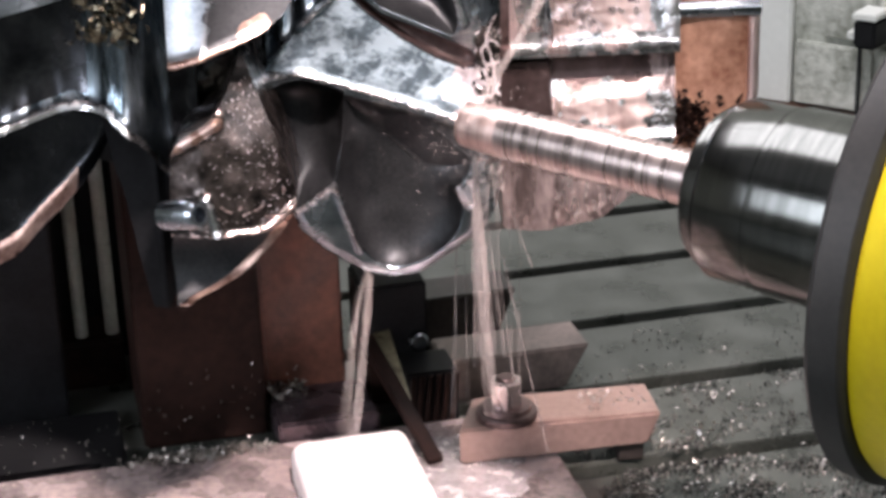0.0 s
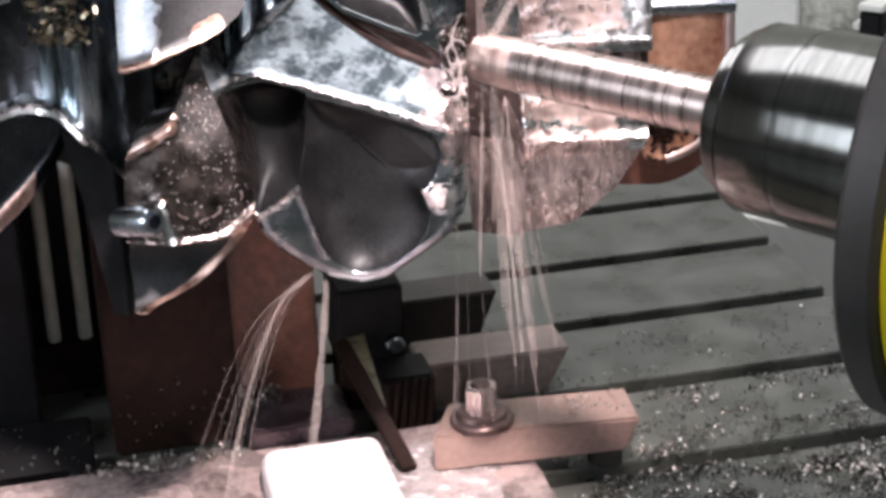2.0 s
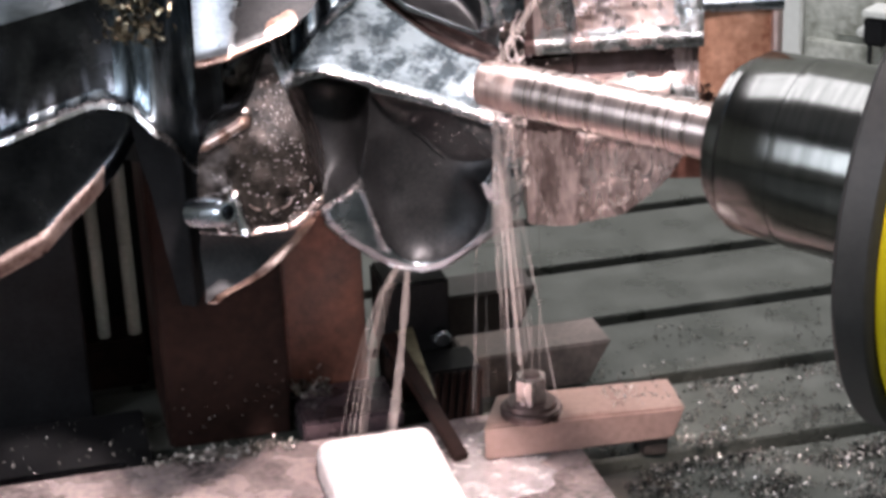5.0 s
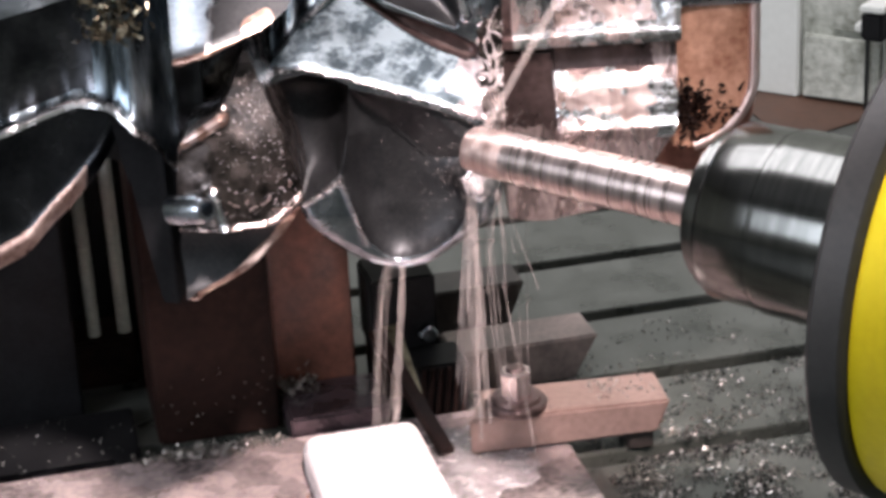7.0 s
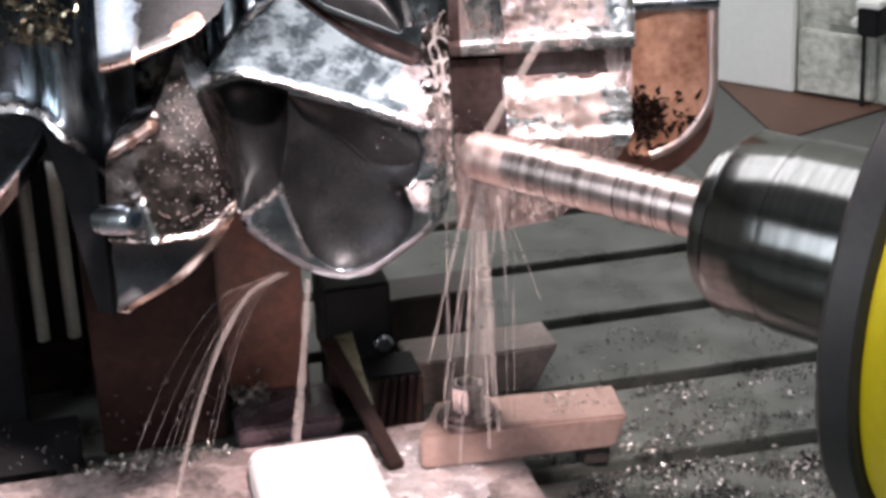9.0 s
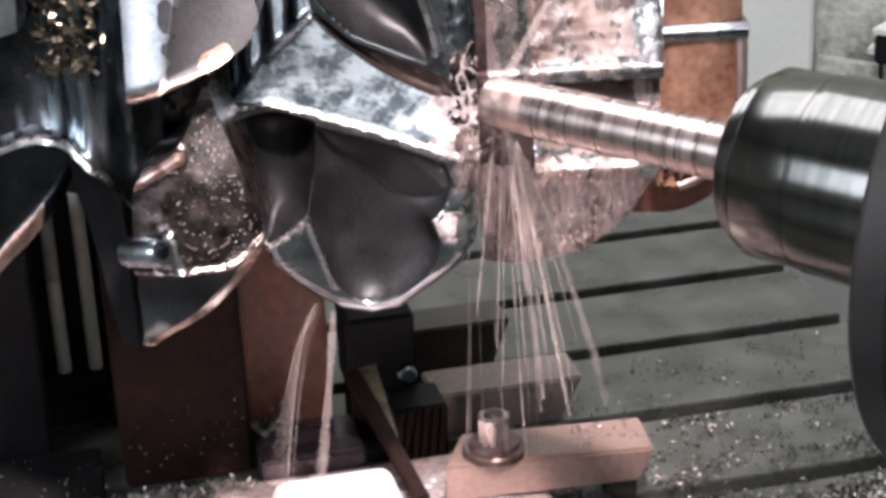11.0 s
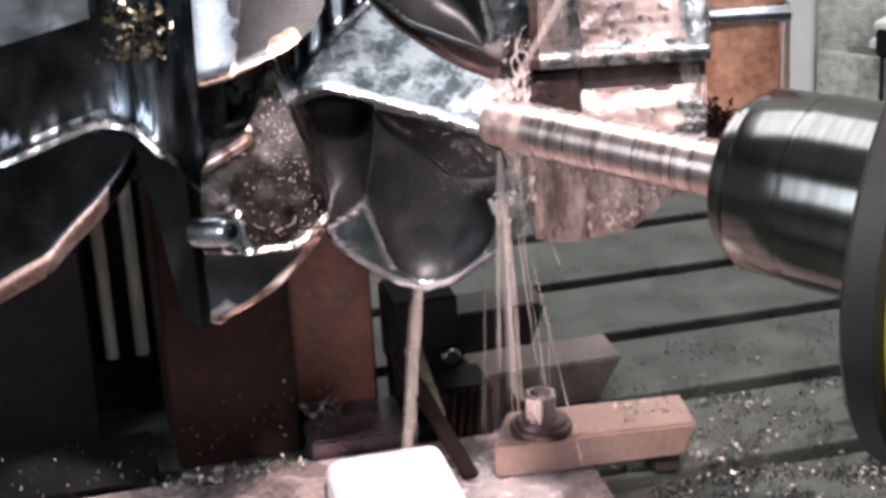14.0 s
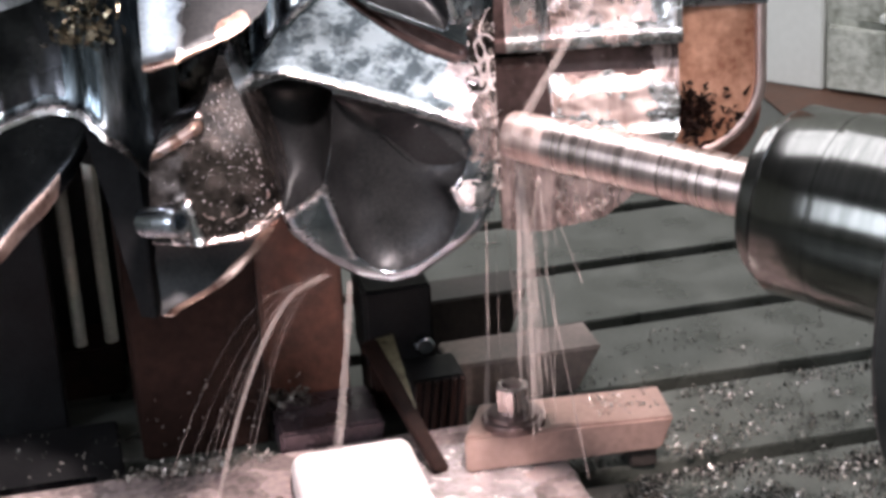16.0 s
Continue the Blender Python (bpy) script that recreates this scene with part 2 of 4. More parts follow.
def inside_of(poly):
    """A function that gives, softened, how far a point lies inside a closed outline, below zero outside."""
    sides = [(*p, q[0] - p[0], q[1] - p[1]) for p, q in zip(poly, poly[1:] + poly[:1])]

    def depth(u, v):
        best, soft, odd = 1e9, 0.0, False
        for x, y, dx, dy in sides:
            px, py = u - x, v - y
            k = min(1.0, max(0.0, (px * dx + py * dy) / (dx * dx + dy * dy)))
            near = (px - k * dx) ** 2 + (py - k * dy) ** 2 + 1e-6
            best = min(best, near)
            soft += 1 / near ** 1.5
            if (y > v) != (y + dy > v) and u < x + (v - y) * dx / dy:
                odd = not odd
        return soft ** (-1 / 3) if odd else -math.sqrt(best)
    return depth


def bowl(d, reach):
    """0 at the lip, 1 from reach inwards, steep at the lip."""
    k = 1 - min(1.0, max(0.0, d / reach))
    return 1 - k ** 2.3


def bead(u, v, u0, v0, u1, v1, wide):
    """A small raised bead along a line."""
    dx, dy = u1 - u0, v1 - v0
    q = min(1, max(0, ((u - u0) * dx + (v - v0) * dy) / (dx * dx + dy * dy)))
    return math.exp(-((u - u0 - q * dx) ** 2 + (v - v0 - q * dy) ** 2) / wide ** 2)


def tube(points, radius, n=8, wobble=0.0, seed=0, flat=1.0):
    """A round thread along points, of uneven thickness."""
    rnd = random.Random(seed)
    bm = bmesh.new()
    rings = []
    for k, p in enumerate(points):
        p = Vector(p)
        a = Vector(points[max(k - 1, 0)])
        b = Vector(points[min(k + 1, len(points) - 1)])
        t = (b - a).normalized()
        s = t.cross(Vector((0.3, 1, 0.2))).normalized()
        w = t.cross(s)
        r = radius * (1 + wobble * (rnd.random() - 0.5) * 2)
        rings.append([bm.verts.new(p + r * (math.cos(2 * math.pi * i / n) * s + flat * math.sin(2 * math.pi * i / n) * w)) for i in range(n)])
    for p, q in zip(rings, rings[1:]):
        for i in range(n):
            bm.faces.new((p[i], p[(i + 1) % n], q[(i + 1) % n], q[i]))
    bm.faces.new(rings[0])
    bm.faces.new(rings[-1])
    bmesh.ops.recalc_face_normals(bm, faces=bm.faces[:])
    return bm


# ---- room ----
SPINDLE = -50.0          # the spindle's and the wall's bearing
wall_dir = pose(1.5, 2.13, -0.5, 0, 0, SPINDLE)


def room():
    floor = part("floor", box(-8, 8, -8, 8, -0.6, -0.5, 0), FLOOR)
    tagged(floor, "grey concrete workshop floor", "floor", kind="structure")
    bm = box(-5.5, 7.5, 0, 0.25, 0, 5, 0)
    w = part("wall_north", bm, WALL)
    w.matrix_world = wall_dir
    tagged(w, "pale painted rough block wall", "wall", kind="structure")
    # Unseen walls and ceiling, added so the steel has surroundings to reflect.
    for name, args in (("wall_south", (-8, 8, -6.2, -6, 0, 5)), ("wall_west", (-7.2, -7, -6, 6, 0, 5)), ("wall_east", (7, 7.2, -6, 6, 0, 5))):
        o = part(name, box(*args, 0), WALL)
        o.matrix_world = pose(0, 0, -0.5)
        tagged(o, "pale painted wall out of view, added for reflections", "wall", kind="structure")
    c = part("ceiling", box(-8, 8, -8, 8, 4.5, 4.6, 0), CEIL)
    tagged(c, "grey ceiling out of view, added for reflections", "ceiling", kind="structure")


room()

# ---- worktable ----


def worktable():
    table = thing("worktable", pose(0, 0, 0), "grey cast-iron machine worktable with T-slots", "machine table")
    ys = [-1.12 + 0.16 * k for k in range(12)]
    x0, x1 = -0.75, 0.622
    for a, b in zip(ys, ys[1:]):
        part("table_rail", box(x0, x1, a + 0.012, b - 0.012, -0.07, 0, 0.0015), TABLE, table)
    # Near-black floor of the slots: their deep shade is put into the colour.
    part("table_body", box(x0, x1 - 0.002, ys[0] + 0.015, ys[-1] - 0.015, -0.22, -0.071, 0.003), BLACKED, table, "slotted casting under the table, coloured near-black for the slots' shade")
    part("saddle", box(-0.5, 0.45, -0.7, 0.4, -0.5, -0.221, 0.01), BLOCK, table)
    return table


worktable()

# ---- turbine runner ----
ORIGIN = (-0.011, -0.376, 0.328)
FACING = Matrix.Translation(ORIGIN) @ Matrix.Rotation(radians(-11.53), 4, 'Z')


def dome(d):
    return math.sqrt(max(0.0, 1 - d))


def front_bucket(runner):
    left = eased([(-85, 44), (-79, 23), (-68, 6), (-55, -11), (-37, -28), (-19, -34), (10, -40), (45, -48), (68, -54), (80, -53), (100, -52), (133, -46), (160, -34), (240, -34)], 3)
    right = eased([(-85, 50), (-82, 69), (-63, 97), (-45, 121), (-26, 133), (-3, 138), (54, 139), (144, 141), (180, 132), (240, 106)], 3)
    edge_of = eased([(-60, 92), (-40, 93), (-21, 94), (9, 86), (52, 70), (95, 54), (118, 45), (145, 36)], 4)
    band_of = eased([(-60, 92), (-50, 97), (-18, 133), (15, 161), (30, 143), (62, 117), (87, 101), (109, 92), (145, 88)], 2)
    left_cup = inside_of([(-52, 68), (-50, 78), (-44, 86), (-34, 90), (-21, 92), (0, 87), (14, 81), (13, 60), (10, 38), (2, 5), (-16, -8), (-32, -19), (-40, 10), (-48, 45)])
    main_cup = inside_of([(12, 79), (52, 67), (95, 51), (112, 43), (117, 27), (112, 8), (101, -4), (106, -23), (103, -39), (97, -49), (89, -58), (78, -65.5), (65, -71), (53, -74), (42, -73.5), (33, -69), (25, -61), (17, -46), (3, 5), (9, 38)])
    strip = inside_of([(16, 166), (25, 158), (46, 139), (80, 124), (101, 114), (118, 105), (121, 98), (117, 92), (109, 91), (87, 101), (62, 117), (30, 144)])
    top_cup = inside_of([(18, 250), (19, 176), (27, 164), (46, 144), (80, 128), (103, 118), (107, 127), (106, 141), (102, 156), (97, 171), (90, 186), (79, 200), (63, 214), (48, 232), (32, 250)])
    outer = inside_of([(50, -85), (69, -82), (97, -63), (121, -45), (133, -26), (138, -3), (141, 144), (106, 260), (-60, 260), (-60, 60), (-34, -19), (-28, -37), (-11, -55), (6, -68), (23, -79)])

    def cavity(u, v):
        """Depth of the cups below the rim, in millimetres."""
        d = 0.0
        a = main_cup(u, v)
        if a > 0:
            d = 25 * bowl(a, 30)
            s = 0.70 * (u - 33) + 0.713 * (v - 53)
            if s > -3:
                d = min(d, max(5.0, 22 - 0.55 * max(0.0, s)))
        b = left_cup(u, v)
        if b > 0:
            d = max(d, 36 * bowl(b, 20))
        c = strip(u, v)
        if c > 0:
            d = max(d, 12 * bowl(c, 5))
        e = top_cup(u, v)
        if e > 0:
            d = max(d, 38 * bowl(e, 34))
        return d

    def height(u, v):
        edge, band = edge_of(u), band_of(u)
        k = min(1.0, max(0.0, (v - edge) / max(10.0, band - edge)))
        h = 4 - 15 * k ** 0.85 + (1.5 * noise.noise((u * 0.05, v * 0.05, 3.1)) + 0.15 * noise.noise((u * 0.16, v * 0.16, 1.1))) * k * (1 - k) * 4
        if u < 16 and v > band:
            h += 5 * math.exp(-((v - band) / 4) ** 2) - min(16, 0.3 * (v - band)) + 2.0 * math.sin(u * 0.32)
        h -= 0.10 * max(0.0, -30 - v)
        h -= 7 * max(0.0, 1 - max(0.0, outer(u, v)) / 9) ** 2 if v < 40 else 0
        h += 4 * bead(u, v, 2, 3, 20, -56, 2.2) + 4.5 * bead(u, v, -31, -18, 1, 3, 3.4) * (0.75 + 0.35 * math.sin(u * 0.75))
        h += 4 * bead(u, v, -18, 133, 15, 161, 2.6) + 4.5 * (bead(u, v, 64, 216, 93, 188, 3.4) + bead(u, v, 93, 188, 110, 128, 3.4))
        h += 6 * bead(u, v, 104, -3, 114, -16, 6) + 5 * bead(u, v, 98, 68, 116, 58, 9)
        h += 2.6 * math.exp(-((v - edge - 3) / 2.2) ** 2)
        if u > 118:
            h += 1.6 * noise.noise((u * 0.13, v * 0.13, 7.7)) - (0.25 * (u - 126) ** 1.3 if u > 126 else 0)
        return h - cavity(u, v)

    def mark(u, v):
        edge, band = edge_of(u), band_of(u)
        splash = noise.noise((u * 0.07, v * 0.07, 4)) + 0.5 * noise.noise((u * 0.2, v * 0.2, 2))
        if strip(u, v) > 0.8:
            return 5
        # DARK in the cups and left rim: dark reflections put into the colour.
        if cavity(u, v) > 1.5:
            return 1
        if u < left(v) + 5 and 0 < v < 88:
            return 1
        # Beads, rims and the band's edge carry their highlights as BRIGHT colour.
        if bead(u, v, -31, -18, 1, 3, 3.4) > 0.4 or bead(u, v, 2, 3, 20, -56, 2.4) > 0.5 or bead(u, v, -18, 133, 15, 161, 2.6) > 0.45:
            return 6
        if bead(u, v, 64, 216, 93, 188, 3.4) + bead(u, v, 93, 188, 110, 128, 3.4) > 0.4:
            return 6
        if u < 16 and v > band + 2:
            return 7
        if u + 14 * splash > 121:
            if v > 128 + 10 * splash:
                return 7
            if v > 62 + 12 * splash:
                return 4 if abs(noise.noise((u * 0.10, v * 0.075, 31))) < 0.075 else 8
            if v > 14 + 10 * splash:
                return 2
            return 6 if v > -22 and splash > -0.1 else 0
        # Milky coolant on the band; the lower patch paints the shiny ledge's glint.
        if u + 16 * splash > 101 and (edge < v < band or -18 < v < 2):
            return 4
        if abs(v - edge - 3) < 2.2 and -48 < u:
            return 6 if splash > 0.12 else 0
        return 3 if edge + 4 < v < band else 0

    # The cut sides are near-black, their shade put into the colour.
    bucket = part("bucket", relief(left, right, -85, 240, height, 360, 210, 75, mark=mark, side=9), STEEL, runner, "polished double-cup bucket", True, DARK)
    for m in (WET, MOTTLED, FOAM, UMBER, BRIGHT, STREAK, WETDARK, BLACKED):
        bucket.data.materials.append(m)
    return bucket


def right_bucket(runner):
    right = eased([(-66, 176), (-64, 200), (-62, 221), (-30, 259), (10, 285), (63, 288), (240, 292)], 4)
    left = eased([(-66, 168), (-63, 141), (240, 141)], 2)
    wave = eased([(-66, -6), (-40, -1), (2, 2), (14, 10), (24, 5), (50, -3), (70, -12), (84, -14), (88, 11), (96, 11), (120, 4), (160, -5), (240, -14)], 2)

    def arch(u, v):
        return ((u - 234) / 52) ** 2 + (max(0.0, v - 150) / 62) ** 2 if v > 150 else ((u - 234) / 52) ** 2

    def height(u, v):
        k = 1.0 if 84 < v < 98 else min(1, max(0, (u - 182) / 3))
        return -50 + k * wave(v) + (1 - k) * (1 - 0.1 * max(0, -45 - v)) + 0.8 * noise.noise((u * 0.02, v * 0.008, 9)) + (1.5 * noise.noise((u * 0.03, v * 0.06, 7)) + 0.25 * noise.noise((u * 0.15, v * 0.2, 1)) if (v > 99 or 18 < v < 62) and u > 186 else 0) - (9 * max(0.0, 1 - arch(u, v)) + 3 * math.exp(-((arch(u, v) - 1.1) / 0.1) ** 2) if v > 99 else 0)

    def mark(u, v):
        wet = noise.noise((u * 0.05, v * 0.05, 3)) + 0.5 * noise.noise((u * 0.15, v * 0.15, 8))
        # Besides wet tones, ledge highlights and recess shade are put into the colour.
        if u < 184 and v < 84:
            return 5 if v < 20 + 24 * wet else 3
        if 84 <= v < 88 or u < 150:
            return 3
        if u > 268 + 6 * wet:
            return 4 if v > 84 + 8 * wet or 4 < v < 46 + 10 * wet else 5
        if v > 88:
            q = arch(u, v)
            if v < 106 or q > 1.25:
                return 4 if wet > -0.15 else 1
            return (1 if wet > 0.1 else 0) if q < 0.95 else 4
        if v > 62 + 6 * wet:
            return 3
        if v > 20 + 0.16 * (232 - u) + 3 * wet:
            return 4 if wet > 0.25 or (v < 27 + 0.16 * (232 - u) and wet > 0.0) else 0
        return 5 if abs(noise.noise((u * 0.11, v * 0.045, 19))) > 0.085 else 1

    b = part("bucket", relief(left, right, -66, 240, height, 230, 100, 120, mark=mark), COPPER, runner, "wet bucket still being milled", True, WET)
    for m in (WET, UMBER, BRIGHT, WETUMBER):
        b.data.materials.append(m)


def blank(runner):
    right = lambda v: 289 + 69 * dome((max(0.0, 46 - v) / 64) ** 2)
    left = curve_of([(-17, 288), (240, 288)])
    part("bucket_blank", relief(left, right, -17, 240, lambda u, v: -85 + 8 * max(0.0, math.sin((u - 288) / 70 * math.pi)) ** 0.5, 60, 24, 150), RUST, runner, "rough rusty bucket blank", True)
    part("binding_band", relief(lambda v: 286.0, lambda v: 361.0, 108, 122, lambda u, v: -74 + 4 * math.sin((v - 108) / 14 * math.pi), 10, 20, 155), STEEL, runner, "bright steel band round the blank", True)
    rnd = random.Random(4)
    bm = bmesh.new()
    for k in range(260):
        v = rnd.gauss(16, 11)
        u = min(right(v) - 8, 291 + abs(rnd.gauss(0, 20)))
        m = Matrix.Translation((u / 1000, 0.078, v / 1000)) @ Euler((rnd.random() * 6, rnd.random() * 6, rnd.random() * 6)).to_matrix().to_4x4()
        bmesh.ops.create_cone(bm, segments=5, radius1=0.0016, radius2=0.0005, depth=rnd.uniform(0.005, 0.011), matrix=m)
    part("swarf", bm, BROWN, runner, "dark swarf stuck in grease")["kind"] = "stuff"
    lip = [((right(v) - 1) / 1000, 0.080, v / 1000) for v in range(-16, 108, 3)]
    part("edge", tube(lip, 0.0048, 10, 0.05, 6), COPPER, runner, "smooth pinkish edge", True)


def lower_blank(runner):
    """The next rough blank, lower and farther back."""
    right = lambda v: 292 + 74 * dome((max(0.0, 6 - v) / 62) ** 2)
    part("bucket_blank", relief(lambda v: 270.0, right, -55, 40, lambda u, v: -130 + 7 * max(0.0, math.sin((u - 268) / 100 * math.pi)) ** 0.5, 50, 30, 190), RUSTRED, runner, "red-brown rough bucket blank", True)


def left_bucket(runner):
    right = eased([(-57, -118), (-54, -105), (-46, -84), (-36, -66), (-18, -48), (-1, -34), (18, -24), (39, -27), (70, -36), (96, -46), (125, -56), (132, -59)], 6)
    left = eased([(-57, -121), (-20, -124), (1, -120), (39, -119), (63, -117), (74, -112), (84, -97), (90, -84), (105, -74), (132, -62)], 5)

    def rim_of(u):
        return 0.5 + 17 * math.exp(-((u + 22) / 16) ** 2)

    def height(u, v):
        rim = rim_of(u)
        k = 1 / (1 + math.exp(-(v - rim) / 1.6))
        top = 112 - 20 * ((u + 82) / 52) ** 2 - 0.0022 * (v - rim) ** 2 + 0.8 * noise.noise((u * 0.05, v * 0.05, 5.0))
        top += 5 * math.exp(-((v - rim - 3) / 3.5) ** 2) + 7 * bead(u, v, -116, 70, -82, 88, 5) + 5 * bead(u, v, -92, 32, -84, 6, 5)
        low = 98 - 18 * dome(min(1, ((v - (rim - 26)) / 30) ** 2)) + 2.5 * math.exp(-((right(v) - u) / 6) ** 2)
        return k * top + (1 - k) * low

    def mark(u, v):
        if v > rim_of(u) + 1:
            wet = noise.noise((u * 0.11, v * 0.11, 6))
            if bead(u, v, -116, 70, -82, 88, 5) > 0.35 + 0.3 * wet:
                return 2 if wet < 0 else 3
            # BRIGHT hook and COPPER squiggles put glossy reflections into the colour.
            if bead(u, v, -92, 32, -84, 6, 5) > 0.5:
                return 4
            if abs(noise.noise((u * 0.06, v * 0.07, 12))) < 0.035 and v < rim_of(u) + 26 and wet > -0.1:
                return 3
            return 3 if (v < rim_of(u) + 4 + 3 * wet and u > -104) else 1
        # RIM along the lip puts its orange glint into the colour.
        return (2 if u > right(v) - 9 + 5 * noise.noise((v * 0.05, 1, 0)) and v < 12 else 0)
    b = part("bucket", relief(left, right, -57, 132, height, 190, 96, 0, mark=mark, side=1), DARK, runner, "dark bucket wet with coolant", True, WETDARK)
    for m in (RIM, COPPER, BRIGHT):
        b.data.materials.append(m)
    rnd = random.Random(55)
    bm = bmesh.new()
    for _ in range(240):
        v = rnd.uniform(8, 118)
        u = right(v) - abs(rnd.gauss(0, 30)) - 2
        if u < left(v) + 3 or v < rim_of(u) + 2:
            continue
        r = rnd.uniform(0.0003, 0.0007)
        m = Matrix.Translation((u / 1000, -height(u, v) / 1000 - r * 0.2, v / 1000)) @ Matrix.Diagonal((r, r * 0.6, r * rnd.uniform(0.9, 1.8), 1))
        bmesh.ops.create_icosphere(bm, subdivisions=1, radius=1, matrix=m)
    part("coolant_film", bm, FOAM, runner, "beads of milky coolant", True)["kind"] = "stuff"
    peg = part("stop_pin", lathe([(-0.02, 0.0115), (0.014, 0.0115), (0.018, 0.009), (0.018, 0.006), (0.006, 0.005)], 28), STEEL, runner, "bright steel pin", True)
    peg.matrix_local = pose(-0.108, -0.116, 0.024, 0, -12, -42)


def beads(runner):
    """Drops of coolant standing on the fresh cut."""
    rnd = random.Random(77)
    bm = bmesh.new()
    for k in range(420):
        if k % 3:
            u, v, d = rnd.uniform(186, 280), rnd.uniform(-55, 8), 0.050
            if (u - 186) / 94 > (v + 75) / 75:
                continue
        else:
            u, v, d = rnd.uniform(127, 140), rnd.uniform(-15, 125), 0.004
        r = rnd.uniform(0.0006, 0.0016)
        m = Matrix.Translation((u / 1000, d - 0.0006, v / 1000)) @ Matrix.Diagonal((r, r * 0.7, r * rnd.uniform(1, 2.6), 1))
        bmesh.ops.create_icosphere(bm, subdivisions=1, radius=1, matrix=m)
    part("coolant_film", bm, WATER, runner, "beads of milky coolant", True)["kind"] = "stuff"


def upper_bucket(runner):
    right = eased([(138, -106), (145, -81), (158, -42), (169, -25), (185, -15), (210, -20), (223, -31), (240, -60)], 3)
    left = eased([(138, -110), (198, -111), (240, -115)], 2)

    def height(u, v):
        return 90 + 42 * dome(((u + 50) / 82) ** 2) - 0.42 * (v - 138) - 20 * bowl(u + 84 - 0.2 * (v - 150), 55) + 3 * bead(u, v, -108, 140, -40, 158, 4)

    def mark(u, v):
        wet = noise.noise((u * 0.08, v * 0.08, 2))
        if bead(u, v, -108, 140, -40, 157, 3.4) > 0.5 or bead(u, v, -50, 162, -40, 165, 8) > 0.5 + 0.3 * wet:
            return 1
        # Lit left side and dark right side are put into the colour.
        return 2 if u > -84 + 0.1 * (v - 150) + 16 * wet else 0
    b = part("bucket", relief(left, right, 138, 240, height, 100, 90, 0, mark=mark), SATIN, runner, "bright bucket edge", True, RIM)
    b.data.materials.append(DARK)


def far_left_bucket(runner):
    low = eased([(-345, 148), (-242, 171), (-186, 184)], 6)

    def height(u, v):
        return 62 + 26 * dome(((u + 232) / 118) ** 2) - 0.32 * (v - 170)
    part("bucket", relief(low, lambda u: 245.0, -345, -188, height, 70, 50, 20, False), STEEL, runner, "bright bucket flank", True)


def wheel_body(runner):
    low = eased([(-340, 45), (-242, 75), (-198, 89), (-168, 87), (-140, 62), (-126, 34), (-104, 20)], 5)

    def height(u, v):
        neck = 24 * math.exp(-((u + 151) / 22) ** 2) + 0.8 * math.cos((u + 151) * 0.42) * math.exp(-((u + 151) / 20) ** 2) + 1.2 * noise.noise((u * 0.09, v * 0.03, 6)) + 12 * math.exp(-((u + 262) / 30) ** 2)
        flare = 16 * math.exp(-((v - low(u)) / 16)) + 3 * math.exp(-((v - low(u) - 4) / 3) ** 2)
        return 30 + neck + flare
    # Highlight on column and lower edge, darkness beside them: both put into the colour.
    part("neck", relief(low, lambda u: 240.0, -340, -100, height, 150, 120, 40, False, lambda u, v: 2 if v < low(u) + 6 and (u < -130 or noise.noise((u * 0.1, v * 0.1, 3)) > 0) else 0 if abs(u + 151) < 30 or v < low(u) + 12 else 1), STREAK, runner, "ribbed steel between two buckets", True, DIM).data.materials.append(BRIGHT)
    low2 = eased([(-340, -85), (-258, -45), (-232, -18), (-217, -5), (-190, 25), (-172, 55), (-165, 70)], 4)

    def cup(u, v):
        return 10 - 22 * dome(((u + 250) / 110) ** 2) + 18 * math.exp(-((v - low2(u)) / 7))
    # Dark inside and orange lip are reflections put into the colour.
    part("bucket", relief(low2, lambda u: 95.0, -340, -163, cup, 120, 110, 80, False, lambda u, v: 1 if v < low2(u) + 15 and u < -205 else 0), DIM, runner, "bucket coloured dark inside, with an orange glint painted along its rim", True, RIM)
    flank_left = eased([(-97, -146), (-94, -149), (-50, -157), (10, -166), (31, -172), (85, -180)], 3)
    flank_right = eased([(-97, -141), (-60, -118), (85, -112)], 3)
    # Same steel as the other buckets, its shade put into a near-black colour.
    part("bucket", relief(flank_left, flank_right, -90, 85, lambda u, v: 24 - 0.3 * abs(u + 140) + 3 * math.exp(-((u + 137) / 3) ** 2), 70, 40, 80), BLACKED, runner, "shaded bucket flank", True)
    part("web", relief(lambda v: -122.0, lambda v: -46.0, 20, 240, lambda u, v: 4 - 9 * min(1.0, max(0.0, (u + 84) / 34)) ** 2 + 0.05 * (v - 120) + 3 * noise.noise((u * 0.05, v * 0.05, 0)) + noise.noise((u * 0.16, v * 0.16, 4)), 110, 60, 90, mark=lambda u, v: 1 if noise.noise((u * 0.03, v * 0.03, 15)) > 0.12 else 0), DIM, runner, "dark web between the buckets", True, WETDARK)
    hub = part("hub", lathe([(-0.03, 0.20), (-0.02, 0.24), (0.05, 0.25), (0.22, 0.25), (0.24, 0.22)], 72, 'Z'), DARK, runner, "dark turned hub", True)
    hub.matrix_local = pose(-0.06, 0.34, 0)


def turbine_runner():
    runner = thing("turbine_runner", FACING, "milled steel water-turbine runner with double-cup buckets, wet with coolant", "turbine runner")
    front_bucket(runner)
    right_bucket(runner)
    blank(runner)
    lower_blank(runner)
    left_bucket(runner)
    upper_bucket(runner)
    wheel_body(runner)
    far_left_bucket(runner)
    beads(runner)
    return runner


turbine_runner()

